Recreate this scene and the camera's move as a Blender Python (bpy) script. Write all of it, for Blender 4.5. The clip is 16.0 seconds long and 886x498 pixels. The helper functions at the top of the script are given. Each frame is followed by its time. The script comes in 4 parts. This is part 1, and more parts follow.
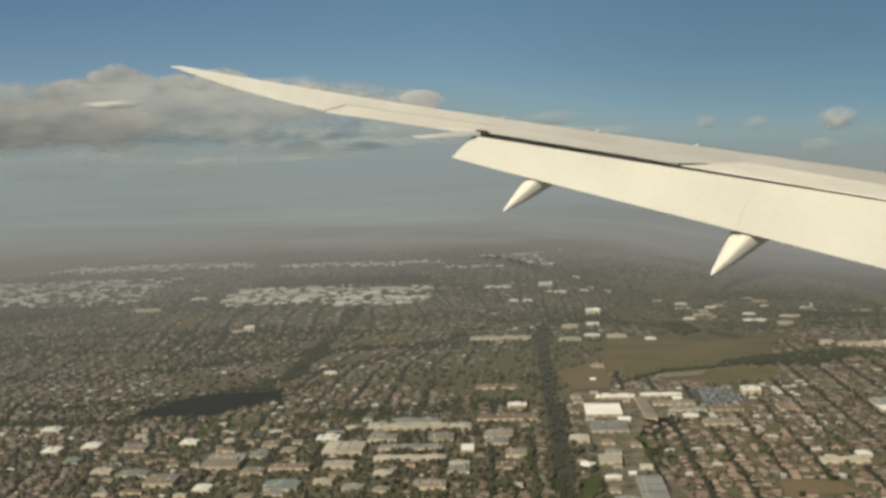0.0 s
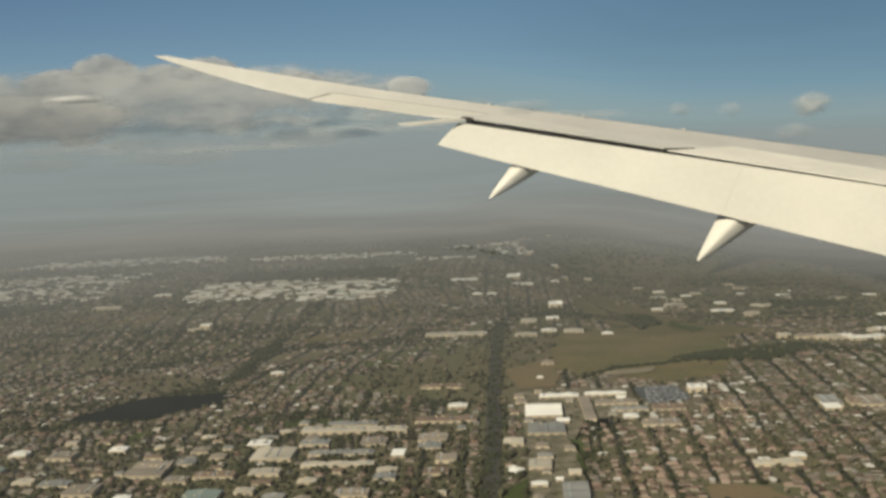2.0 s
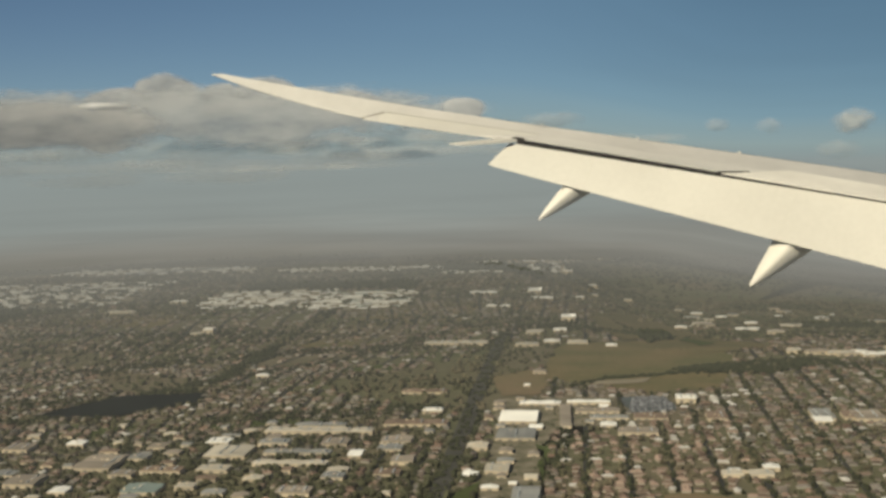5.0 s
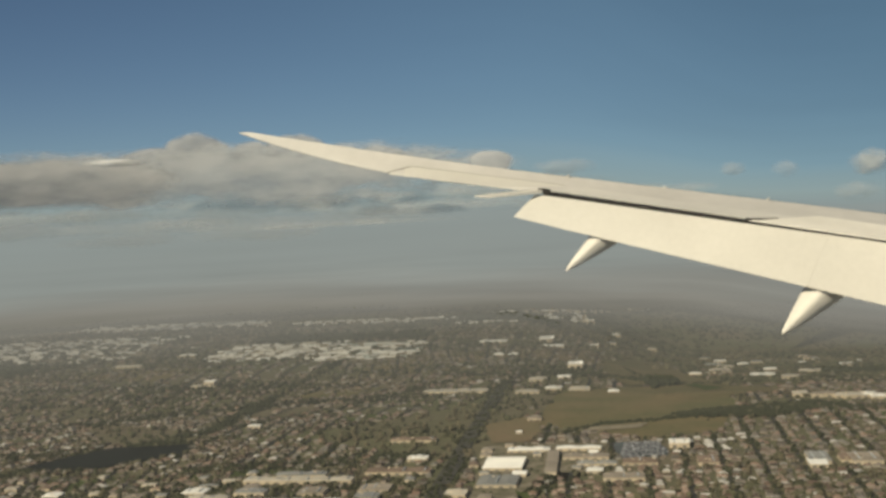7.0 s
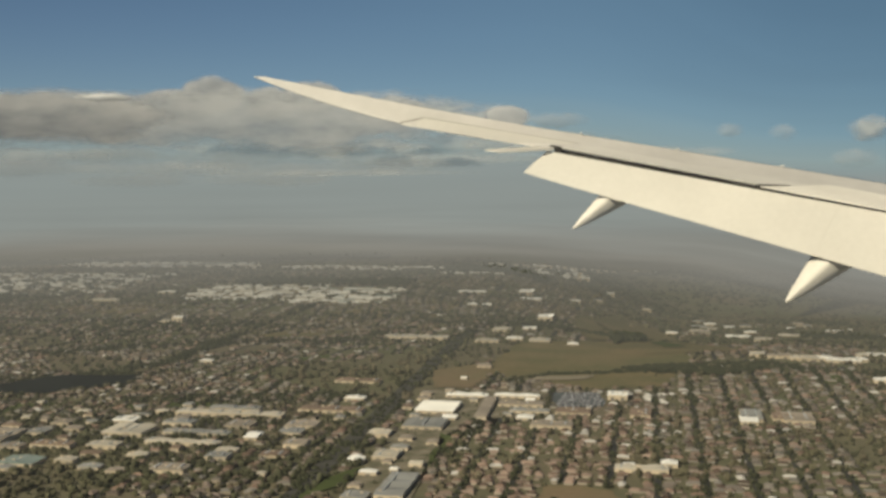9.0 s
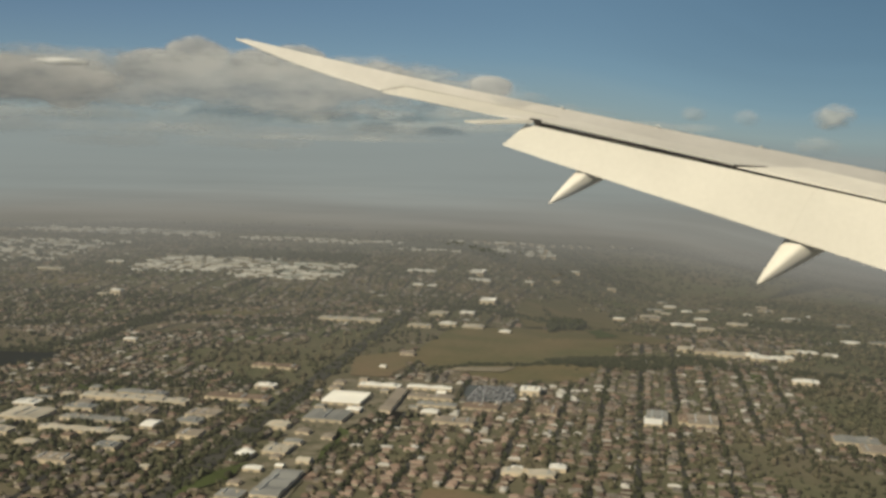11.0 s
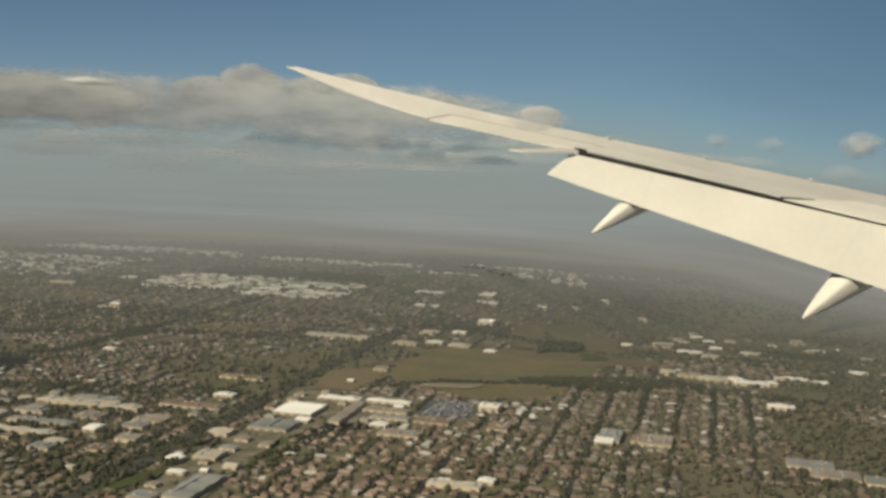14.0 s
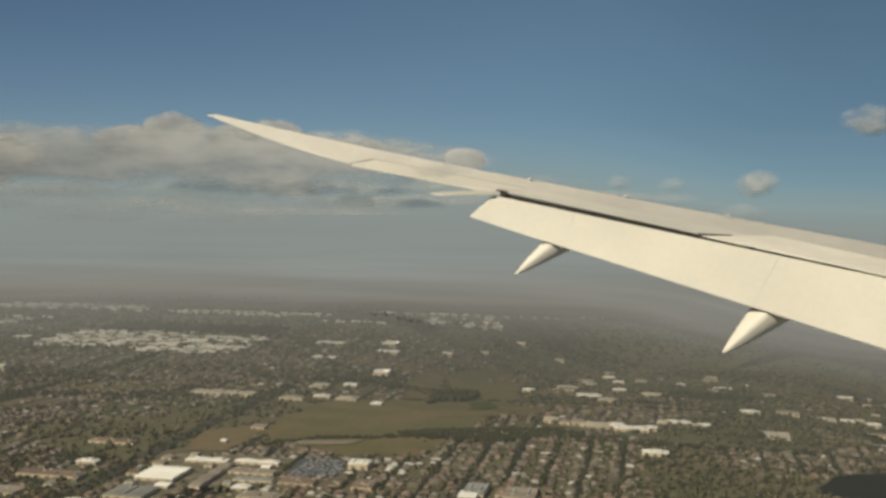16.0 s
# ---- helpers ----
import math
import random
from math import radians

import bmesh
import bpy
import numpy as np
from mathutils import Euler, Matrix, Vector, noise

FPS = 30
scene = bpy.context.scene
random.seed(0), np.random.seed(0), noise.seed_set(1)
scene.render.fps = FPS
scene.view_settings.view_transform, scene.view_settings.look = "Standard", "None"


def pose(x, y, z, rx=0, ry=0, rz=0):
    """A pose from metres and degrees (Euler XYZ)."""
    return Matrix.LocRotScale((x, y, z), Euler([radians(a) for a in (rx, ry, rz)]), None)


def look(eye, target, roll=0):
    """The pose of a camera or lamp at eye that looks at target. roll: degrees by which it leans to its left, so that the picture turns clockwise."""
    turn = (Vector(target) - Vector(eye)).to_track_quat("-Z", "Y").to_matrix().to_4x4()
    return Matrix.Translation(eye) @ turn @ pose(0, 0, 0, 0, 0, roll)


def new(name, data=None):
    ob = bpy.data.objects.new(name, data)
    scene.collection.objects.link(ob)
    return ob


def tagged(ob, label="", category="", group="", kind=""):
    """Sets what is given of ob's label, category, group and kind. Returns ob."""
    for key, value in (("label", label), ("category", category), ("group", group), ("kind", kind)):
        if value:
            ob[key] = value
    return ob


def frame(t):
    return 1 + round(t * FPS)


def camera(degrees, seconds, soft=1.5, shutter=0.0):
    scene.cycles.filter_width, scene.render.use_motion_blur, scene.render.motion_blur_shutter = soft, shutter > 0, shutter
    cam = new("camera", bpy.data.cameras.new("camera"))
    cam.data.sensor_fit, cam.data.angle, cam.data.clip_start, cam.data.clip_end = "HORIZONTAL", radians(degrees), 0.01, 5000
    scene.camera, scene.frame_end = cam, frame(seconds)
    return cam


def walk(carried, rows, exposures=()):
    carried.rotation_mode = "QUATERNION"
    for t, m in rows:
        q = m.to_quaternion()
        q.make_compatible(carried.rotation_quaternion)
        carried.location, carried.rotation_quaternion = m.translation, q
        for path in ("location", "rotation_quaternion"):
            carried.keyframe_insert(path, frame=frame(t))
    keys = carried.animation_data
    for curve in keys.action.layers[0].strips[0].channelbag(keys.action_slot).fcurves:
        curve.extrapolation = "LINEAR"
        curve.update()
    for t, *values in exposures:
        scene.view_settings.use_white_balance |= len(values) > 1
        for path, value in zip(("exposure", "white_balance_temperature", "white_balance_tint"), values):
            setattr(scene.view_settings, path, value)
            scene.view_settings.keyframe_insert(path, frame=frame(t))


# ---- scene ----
cam = camera(43.05, 16.0, soft=3.2)
# seconds, place, then yaw, pitch and roll in degrees
ROWS = [
    (0.0, 0.0135, 0.0018, 0.9256, 0.005, -5.649, 1.685),
    (0.5, 0.0802, 0.0170, 0.9172, 0.085, -6.146, 1.666),
    (1.0, 0.1403, 0.0345, 0.9375, -0.008, -6.599, 1.472),
    (1.5, 0.1832, 0.0553, 0.9589, -0.366, -5.873, 1.929),
    (2.0, 0.2282, 0.0728, 0.9612, -0.006, -6.443, 2.348),
    (2.5, 0.2695, 0.0947, 0.9486, 0.272, -5.690, 2.610),
    (3.0, 0.3177, 0.1133, 0.9135, 0.761, -6.214, 2.153),
    (3.5, 0.3660, 0.1347, 0.8872, 1.640, -5.398, 2.624),
    (6.0, 0.6207, 0.2268, 0.8402, 5.719, -4.556, 0.485),
    (6.5, 0.6606, 0.2475, 0.8349, 7.359, -3.151, 0.993),
    (7.0, 0.7018, 0.2617, 0.7960, 5.585, -2.035, 2.766),
    (7.5, 0.7587, 0.2731, 0.7415, 6.627, -2.437, 1.418),
    (8.0, 0.8194, 0.2868, 0.7208, 7.392, -3.485, 1.056),
    (8.5, 0.8852, 0.2955, 0.7344, 7.262, -3.872, 0.672),
    (11.0, 1.1841, 0.3813, 0.8265, 6.763, -6.046, -1.551),
    (11.5, 1.2347, 0.3851, 0.8718, 7.111, -4.059, -2.491),
    (12.0, 1.2833, 0.3946, 0.8751, 8.624, -2.808, -1.547),
    (12.5, 1.3370, 0.4083, 0.8458, 8.821, -3.028, -1.522),
    (13.0, 1.3890, 0.4241, 0.8163, 9.114, -3.107, -1.348),
    (13.5, 1.4459, 0.4383, 0.7897, 9.301, -3.197, -1.121),
    (14.0, 1.5053, 0.4509, 0.7745, 10.164, -4.518, -2.294),
    (14.5, 1.5664, 0.4689, 0.7867, 10.305, -4.600, -2.082),
    (15.0, 1.6232, 0.4848, 0.7980, 10.323, -4.488, -2.141),
    (15.5, 1.6803, 0.4944, 0.8066, 8.381, -3.358, -1.539),
    (16.0, 1.7318, 0.5080, 0.8203, 7.045, -2.336, -0.926),
]
walk(cam, [(t, pose(x, y, z, 90 + pitch, roll, yaw)) for t, x, y, z, yaw, pitch, roll in ROWS], exposures=[(0.0, 0.0, 6380, 3.5), (3.5, 0.0, 6400, 3.5), (6.5, -0.01, 6600, 4), (11.0, -0.03, 6560, 4), (13.0, -0.03, 6560, 4), (15.4, 0.0, 6580, 4), (16.0, -0.1, 6600, 4)])

# ---- daylight ----
SUN_AZ, SUN_EL = 218.0, 35.0       # degrees clockwise from +y, and above the horizon
world = bpy.data.worlds.new("sky")
scene.world = world
world.use_nodes = True
wn = world.node_tree.nodes
wl = world.node_tree.links
sky = wn.new("ShaderNodeTexSky")
sky.sky_type = "NISHITA"
sky.sun_disc = False
sky.sun_elevation = radians(SUN_EL)
sky.sun_rotation = radians(SUN_AZ)
sky.altitude = 400
sky.air_density, sky.dust_density, sky.ozone_density = 0.65, 0.06, 2.5
wl.new(sky.outputs[0], wn["Background"].inputs[0])
wn["Background"].inputs[1].default_value = 0.052
sun = new("sun", bpy.data.lights.new("sun", "SUN"))
sun.data.energy, sun.data.angle, sun.data.color = 5.4, radians(0.5), (1.0, 0.87, 0.66)
a, e = radians(SUN_AZ), radians(SUN_EL)
sun.matrix_world = look((math.sin(a) * 40 * math.cos(e), math.cos(a) * 40 * math.cos(e), 40 * math.sin(e)), (0, 0, 0))


# ---- materials ----
def material(name, colour, rough=0.7, metal=0.0, vary=0.25, scale=3.0, fine=40.0, bump=0.0, second=None, island=0.0, obj=0.0, spec=0.3, hues=False):
    """A surface with colour variation at two scales; island and obj spread the brightness piece by piece."""
    m = bpy.data.materials.new(name)
    m.use_nodes = True
    n, l = m.node_tree.nodes, m.node_tree.links
    b = n["Principled BSDF"]
    b.inputs["Roughness"].default_value, b.inputs["Metallic"].default_value = rough, metal
    b.inputs["Specular IOR Level"].default_value = spec
    tc = n.new("ShaderNodeTexCoord")
    big, small = n.new("ShaderNodeTexNoise"), n.new("ShaderNodeTexNoise")
    big.inputs["Scale"].default_value, small.inputs["Scale"].default_value = scale, fine
    big.inputs["Detail"].default_value, small.inputs["Detail"].default_value = 4, 3
    for t in (big, small):
        l.new(tc.outputs["Object"], t.inputs["Vector"])
    mix = n.new("ShaderNodeMix")
    mix.data_type = "RGBA"
    c2 = second or tuple(c * (1 - vary) for c in colour)
    mix.inputs["A"].default_value, mix.inputs["B"].default_value = (*colour, 1), (*c2, 1)
    ramp = n.new("ShaderNodeMapRange")
    ramp.inputs["From Min"].default_value, ramp.inputs["From Max"].default_value = 0.35, 0.65
    l.new(big.outputs["Fac"], ramp.inputs["Value"])
    if hues:
        gi, sc, fr = n.new("ShaderNodeNewGeometry"), n.new("ShaderNodeMath"), n.new("ShaderNodeMath")
        sc.operation, fr.operation = "MULTIPLY", "FRACT"
        sc.inputs[1].default_value = 7.31
        l.new(gi.outputs["Random Per Island"], sc.inputs[0])
        l.new(sc.outputs[0], fr.inputs[0])
        l.new(fr.outputs[0], mix.inputs["Factor"])
    else:
        l.new(ramp.outputs[0], mix.inputs["Factor"])
    val = n.new("ShaderNodeMath")
    val.operation = "MULTIPLY_ADD"
    val.inputs[1].default_value, val.inputs[2].default_value = vary * 1.2, 1 - vary * 0.6
    l.new(small.outputs["Fac"], val.inputs[0])
    last = val.outputs[0]
    for amount, node, socket in ((island, "ShaderNodeNewGeometry", "Random Per Island"), (obj, "ShaderNodeObjectInfo", "Random")):
        if amount:
            src, mul, tot = n.new(node), n.new("ShaderNodeMath"), n.new("ShaderNodeMath")
            mul.operation, tot.operation = "MULTIPLY_ADD", "MULTIPLY"
            mul.inputs[1].default_value, mul.inputs[2].default_value = amount * 2, 1 - amount
            l.new(src.outputs[socket], mul.inputs[0])
            l.new(mul.outputs[0], tot.inputs[0])
            l.new(last, tot.inputs[1])
            last = tot.outputs[0]
    hsv = n.new("ShaderNodeHueSaturation")
    l.new(mix.outputs["Result"], hsv.inputs["Color"])
    l.new(last, hsv.inputs["Value"])
    l.new(hsv.outputs[0], b.inputs["Base Color"])
    if bump:
        bp = n.new("ShaderNodeBump")
        bp.inputs["Strength"].default_value, bp.inputs["Distance"].default_value = bump, 0.01
        l.new(small.outputs["Fac"], bp.inputs["Height"])
        l.new(bp.outputs[0], b.inputs["Normal"])
    return m


PAINT = material("white_wing_paint", (0.585, 0.565, 0.525), 0.5, vary=0.09, scale=0.6, fine=9, spec=0.2)
FLAPPAINT = material("white_flap_paint", (0.55, 0.53, 0.485), 0.6, vary=0.10, scale=0.7, fine=14, spec=0.2)
GREYPAINT = material("grey_wing_skin", (0.55, 0.53, 0.50), 0.6, vary=0.14, scale=0.9, fine=8, spec=0.15)
FAIRPAINT = material("white_fairing_paint", (0.70, 0.67, 0.61), 0.5, vary=0.10, scale=2.5, fine=20, spec=0.2)
# near-black for gaps; the shade inside hollows is painted with it
GAPSHADE = material("dark_gap_and_shade", (0.035, 0.033, 0.03), 0.8, vary=0.4, scale=3, fine=30)
GROUND = material("brown_green_land", (0.160, 0.136, 0.097), 0.95, vary=0.5, scale=1.6, fine=26, second=(0.112, 0.116, 0.066), spec=0.05)
GRASS = material("olive_grass", (0.182, 0.143, 0.080), 0.95, vary=0.35, scale=4, fine=45, second=(0.122, 0.118, 0.060), spec=0.05)
EARTH = material("brown_earth", (0.20, 0.150, 0.095), 0.95, vary=0.3, scale=7, fine=70, second=(0.17, 0.145, 0.085), spec=0.05)
CARPARK = material("blue_grey_car_park", (0.105, 0.120, 0.130), 0.9, vary=0.4, scale=12, fine=160, spec=0.1)
MEADOW = material("green_meadow", (0.085, 0.105, 0.040), 0.95, vary=0.3, scale=6, fine=60, spec=0.05)
BARE = material("bare_pale_earth", (0.30, 0.26, 0.19), 0.95, vary=0.3, scale=9, fine=80, spec=0.05)
YARDS = material("pale_concrete_yard", (0.24, 0.21, 0.16), 0.95, vary=0.45, scale=22, fine=120, second=(0.115, 0.11, 0.072), spec=0.05)
ASPHALT = material("asphalt", (0.055, 0.055, 0.052), 0.9, vary=0.3, scale=8, fine=120, spec=0.1)
AVENUES = material("worn_asphalt", (0.085, 0.083, 0.074), 0.9, vary=0.4, scale=14, fine=120, spec=0.1)
WATER = material("dark_water", (0.014, 0.017, 0.016), 0.7, vary=0.3, scale=6, fine=50, spec=0.08)
LEAF = material("dull_green_foliage", (0.088, 0.088, 0.050), 0.95, vary=0.35, scale=3, fine=90, second=(0.125, 0.104, 0.072), island=0.35, spec=0.05)
DARKLEAF = material("dark_green_foliage", (0.074, 0.075, 0.045), 0.95, vary=0.35, scale=5, fine=90, island=0.35, spec=0.05)
BELTLEAF = material("deep_green_foliage", (0.046, 0.050, 0.029), 0.95, vary=0.35, scale=5, fine=90, island=0.35, spec=0.05)
WALLS = material("house_walls", (0.27, 0.225, 0.18), 0.9, vary=0.2, scale=2, fine=60, second=(0.33, 0.31, 0.265), hues=True, island=0.4, obj=0.25, spec=0.1)
ROOFTILE = material("tiled_roof", (0.225, 0.150, 0.114), 0.9, vary=0.25, scale=2.3, fine=150, second=(0.205, 0.196, 0.176), hues=True, island=0.6, obj=0.55, spec=0.1)
SHEDS = {
    "white": material("white_metal_roof", (0.95, 0.93, 0.87), 0.6, vary=0.12, scale=9, fine=90, obj=0.08),
    "cream": material("cream_roof", (0.56, 0.51, 0.42), 0.7, vary=0.18, scale=9, fine=90, obj=0.15),
    "beige": material("beige_roof", (0.32, 0.275, 0.225), 0.8, vary=0.2, scale=9, fine=90, obj=0.15),
    "grey": material("grey_metal_roof", (0.29, 0.29, 0.275), 0.6, vary=0.2, scale=9, fine=90, obj=0.15),
    "brown": material("brown_roof", (0.24, 0.175, 0.13), 0.85, vary=0.2, scale=9, fine=90, obj=0.15),
    "teal": material("teal_metal_roof", (0.22, 0.27, 0.25), 0.65, vary=0.15, scale=9, fine=90, obj=0.1),
}
PALEROOF = material("pale_sheet_roof", (0.54, 0.52, 0.48), 0.7, vary=0.2, scale=2.3, fine=90, island=0.3)
SKYLIGHT = material("grey_roof_light", (0.42, 0.44, 0.44), 0.35, vary=0.2, scale=9, fine=60, obj=0.2)
CARS = material("car_paint", (0.45, 0.45, 0.46), 0.35, vary=0.1, scale=2, fine=9, second=(0.10, 0.10, 0.13), hues=True, island=0.6)
CONCRETE = material("concrete_wall", (0.62, 0.52, 0.38), 0.9, vary=0.2, scale=8, fine=60, obj=0.15, spec=0.1)
PALEWALL = material("whitewashed_wall", (0.80, 0.78, 0.73), 0.8, vary=0.2, scale=8, fine=60, island=0.2, spec=0.1)
GLASSY = material("dull_roller_door", (0.20, 0.185, 0.16), 0.6, vary=0.2, scale=8, fine=60)


# ---- mesh helpers ----
def mesh_of(name, verts, faces, mat, smooth=False):
    me = bpy.data.meshes.new(name)
    me.from_pydata([tuple(v) for v in verts], [], faces)
    me.materials.append(mat)
    if smooth:
        me.polygons.foreach_set("use_smooth", [True] * len(me.polygons))
    me.update()
    return me


def part(name, bm, mat, parent=None, label="", smooth=False):
    """One mesh object from a bmesh, under its thing."""
    bmesh.ops.recalc_face_normals(bm, faces=bm.faces)
    me = bpy.data.meshes.new(name)
    bm.to_mesh(me)
    bm.free()
    me.materials.append(mat)
    if smooth:
        me.polygons.foreach_set("use_smooth", [True] * len(me.polygons))
    ob = new(name, me)
    ob.parent = parent
    return tagged(ob, label)


def loft(rings, closed=True):
    """A bmesh through rings of the same number of points, capped at both ends."""
    bm = bmesh.new()
    vs = [[bm.verts.new(p) for p in ring] for ring in rings]
    n = len(vs[0])
    for r0, r1 in zip(vs, vs[1:]):
        for i in range(n if closed else n - 1):
            bm.faces.new((r0[i], r0[(i + 1) % n], r1[(i + 1) % n], r1[i]))
    if closed:
        bm.faces.new(vs[0])
        bm.faces.new(vs[-1][::-1])
    return bm


def smooth(a, b, x):
    t = min(max((x - a) / (b - a), 0.0), 1.0)
    return t * t * (3 - 2 * t)


# ---- the land ----
MX, MY = 0.86, 0.27


def land(x, y):
    """Height of the land: a plain, falling away to the east beyond the near suburb."""
    dx, dy = x - MX, y - MY
    r, az = math.hypot(dx, dy), math.degrees(math.atan2(dx, dy))
    s = 0.118 * smooth(-4, 6, az) * smooth(60, 45, az) + 0.08 * smooth(15, 26, az) * smooth(60, 45, az)
    z = -s * min(max(r - 4.6, 0.0), 10.4)
    if r > 15 and z < -0.85:
        z += (-0.85 - z) * min((r - 15) / 2.5, 1.0)      # a low ridge closes the valley
    return z - 0.04 * max(r - 18.5, 0.0)


def polar_sheet(name, radii, azs, height, mat, full=False):
    vs = [(MX + r * math.sin(radians(q)), MY + r * math.cos(radians(q)), 0) for r in radii for q in azs]
    vs = [(x, y, height(x, y)) for x, y, _ in vs]
    n = len(azs)
    fs = []
    for i in range(len(radii) - 1):
        for j in range(n if full else n - 1):
            k = (j + 1) % n
            fs.append((i * n + j, i * n + k, (i + 1) * n + k, (i + 1) * n + j))
    return new(name, mesh_of(name, vs, fs, mat, True))


RADII = [0.0001] + [0.5 + 0.25 * i for i in range(40)] + [10.7 * 1.07 ** i for i in range(30)]
ground = polar_sheet("ground", RADII, [-180 + i for i in range(360)], land, GROUND, True)
tagged(ground, "brown and green suburban plain seen from the air", "ground", kind="structure")


def flat_patch(name, points, mat, label, category, lift=0.002):
    """A patch of land with a softly uneven outline, draped on the ground."""
    bm = bmesh.new()
    rim = []
    for i, (x0, y0) in enumerate(points):
        x1, y1 = points[(i + 1) % len(points)]
        for k in range(8):
            u = k / 8
            x, y = x0 + (x1 - x0) * u, y0 + (y1 - y0) * u
            q = 0.03 * noise.noise((x * 9, y * 9, 3.3))
            rim.append((x + q, y + q))
    cx, cy = sum(p[0] for p in rim) / len(rim), sum(p[1] for p in rim) / len(rim)
    rings = []
    for k in range(1, 7):
        rings.append([bm.verts.new((cx + (x - cx) * k / 6, cy + (y - cy) * k / 6, land(cx + (x - cx) * k / 6, cy + (y - cy) * k / 6) + lift)) for x, y in rim])
    mid = bm.verts.new((cx, cy, land(cx, cy) + lift))
    n = len(rim)
    for i in range(n):
        bm.faces.new((mid, rings[0][i], rings[0][(i + 1) % n]))
        for r0, r1 in zip(rings, rings[1:]):
            bm.faces.new((r0[i], r1[i], r1[(i + 1) % n], r0[(i + 1) % n]))
    return tagged(part(name, bm, mat), label, category, kind="structure")


FIELD = [(0.60, 4.32), (0.98, 4.02), (1.22, 4.10), (1.37, 4.60), (1.28, 5.45), (0.98, 5.18), (0.70, 5.03)]
LAKE = [(-1.12, 3.78), (-0.82, 3.77), (-0.58, 3.98), (-0.62, 4.12), (-0.90, 4.10)]
LAKE2 = [(2.42, 3.84), (2.50, 4.02), (2.60, 4.10), (2.72, 4.12), (2.84, 4.02), (2.80, 3.80), (2.60, 3.72)]
flat_patch("grass_field", FIELD, GRASS, "open olive-brown grass field between the suburbs", "field")
FIELD2 = [(1.16, 4.72), (1.36, 4.78), (1.56, 4.90), (1.62, 5.25), (1.34, 5.64), (1.10, 5.52)]
EARTHS = [(0.46, 4.01), (0.43, 4.33), (0.56, 4.46), (0.62, 4.42), (0.63, 4.22), (0.58, 4.01)]
PARK = [(0.88, 3.73), (0.85, 3.95), (1.01, 3.98), (1.03, 3.77)]
PADDOCK = [(0.86, 2.76), (1.04, 2.76), (1.05, 2.88), (0.88, 2.90)]
WEDGE = [(0.58, 3.00), (0.60, 3.32), (0.575, 3.37), (0.565, 3.11)]
VERGE = [(0.33, 2.70), (0.345, 2.89), (0.42, 3.00), (0.40, 2.85)]
flat_patch("grass_field", FIELD2, GRASS, "olive grass field beyond a belt of trees", "field", 0.004)
FIELD3 = [(0.98, 5.22), (0.93, 5.8), (0.93, 6.5), (1.07, 6.9), (1.24, 8.3), (1.40, 7.4), (1.45, 5.5), (1.30, 5.60)]
flat_patch("grass_field", FIELD3, GRASS, "olive grass field running downhill between woods", "field", 0.006)
flat_patch("meadow", [(1.27, 5.42), (1.34, 5.62), (1.40, 5.19), (1.29, 4.98)], MEADOW, "small bright green meadow in the field", "meadow", 0.008)
flat_patch("bare_ground", EARTHS, EARTH, "brown bare building land beside the avenue", "bare earth", 0.0032)
YARD = [(0.405, 2.62), (0.43, 3.30), (0.455, 3.97), (0.83, 3.97), (0.83, 3.60), (0.64, 3.56), (0.57, 3.30), (0.57, 2.62)]
flat_patch("yard", YARD, YARDS, "pale concrete yards between works and sheds", "yard")
WORKS = [[(cx + w * 0.53 * i * random.uniform(0.85, 1.1), cy + d * 0.53 * j * random.uniform(0.85, 1.1)) for i, j in ((-1, -0.8), (-0.3, -1), (0.5, -1), (1, -0.6), (1, 0.5), (0.3, 1), (-0.6, 1), (-1, 0.4))] for cx, cy, w, d in ((-0.95, 6.75, 0.70, 0.75), (-0.36, 6.65, 0.50, 0.75), (-2.5, 7.15, 1.3, 1.2), (-0.55, 8.35, 1.3, 0.24), (-2.2, 8.5, 1.5, 0.40))]
for shape in WORKS:
    flat_patch("yard", shape, BARE, "pale yards and car parks among far works", "yard")
flat_patch("car_park", PARK, CARPARK, "blue-grey car park full of cars", "car park")
flat_patch("green", WEDGE, MEADOW, "green grass wedge behind the sheds", "grass", 0.0044)
flat_patch("green", VERGE, MEADOW, "green grass verge beside the avenue", "grass", 0.0044)
flat_patch("green", [(1.74, 4.40), (1.88, 4.36), (1.86, 4.20), (1.76, 4.22)], MEADOW, "green playing field at the edge of the suburb", "grass")
flat_patch("green", [(-0.62, 3.62), (-0.40, 3.68), (-0.10, 3.72), (-0.12, 3.66), (-0.45, 3.58)], MEADOW, "green strip behind a long factory", "grass")
flat_patch("green", [(-0.98, 3.55), (-0.80, 3.52), (-0.70, 3.62), (-0.88, 3.70)], MEADOW, "green playing field near the lake", "grass")
flat_patch("bare_ground", [(0.40, 6.1), (0.95, 6.2), (1.0, 6.6), (0.5, 6.5)], EARTH, "brown open land beyond the suburb", "bare earth")
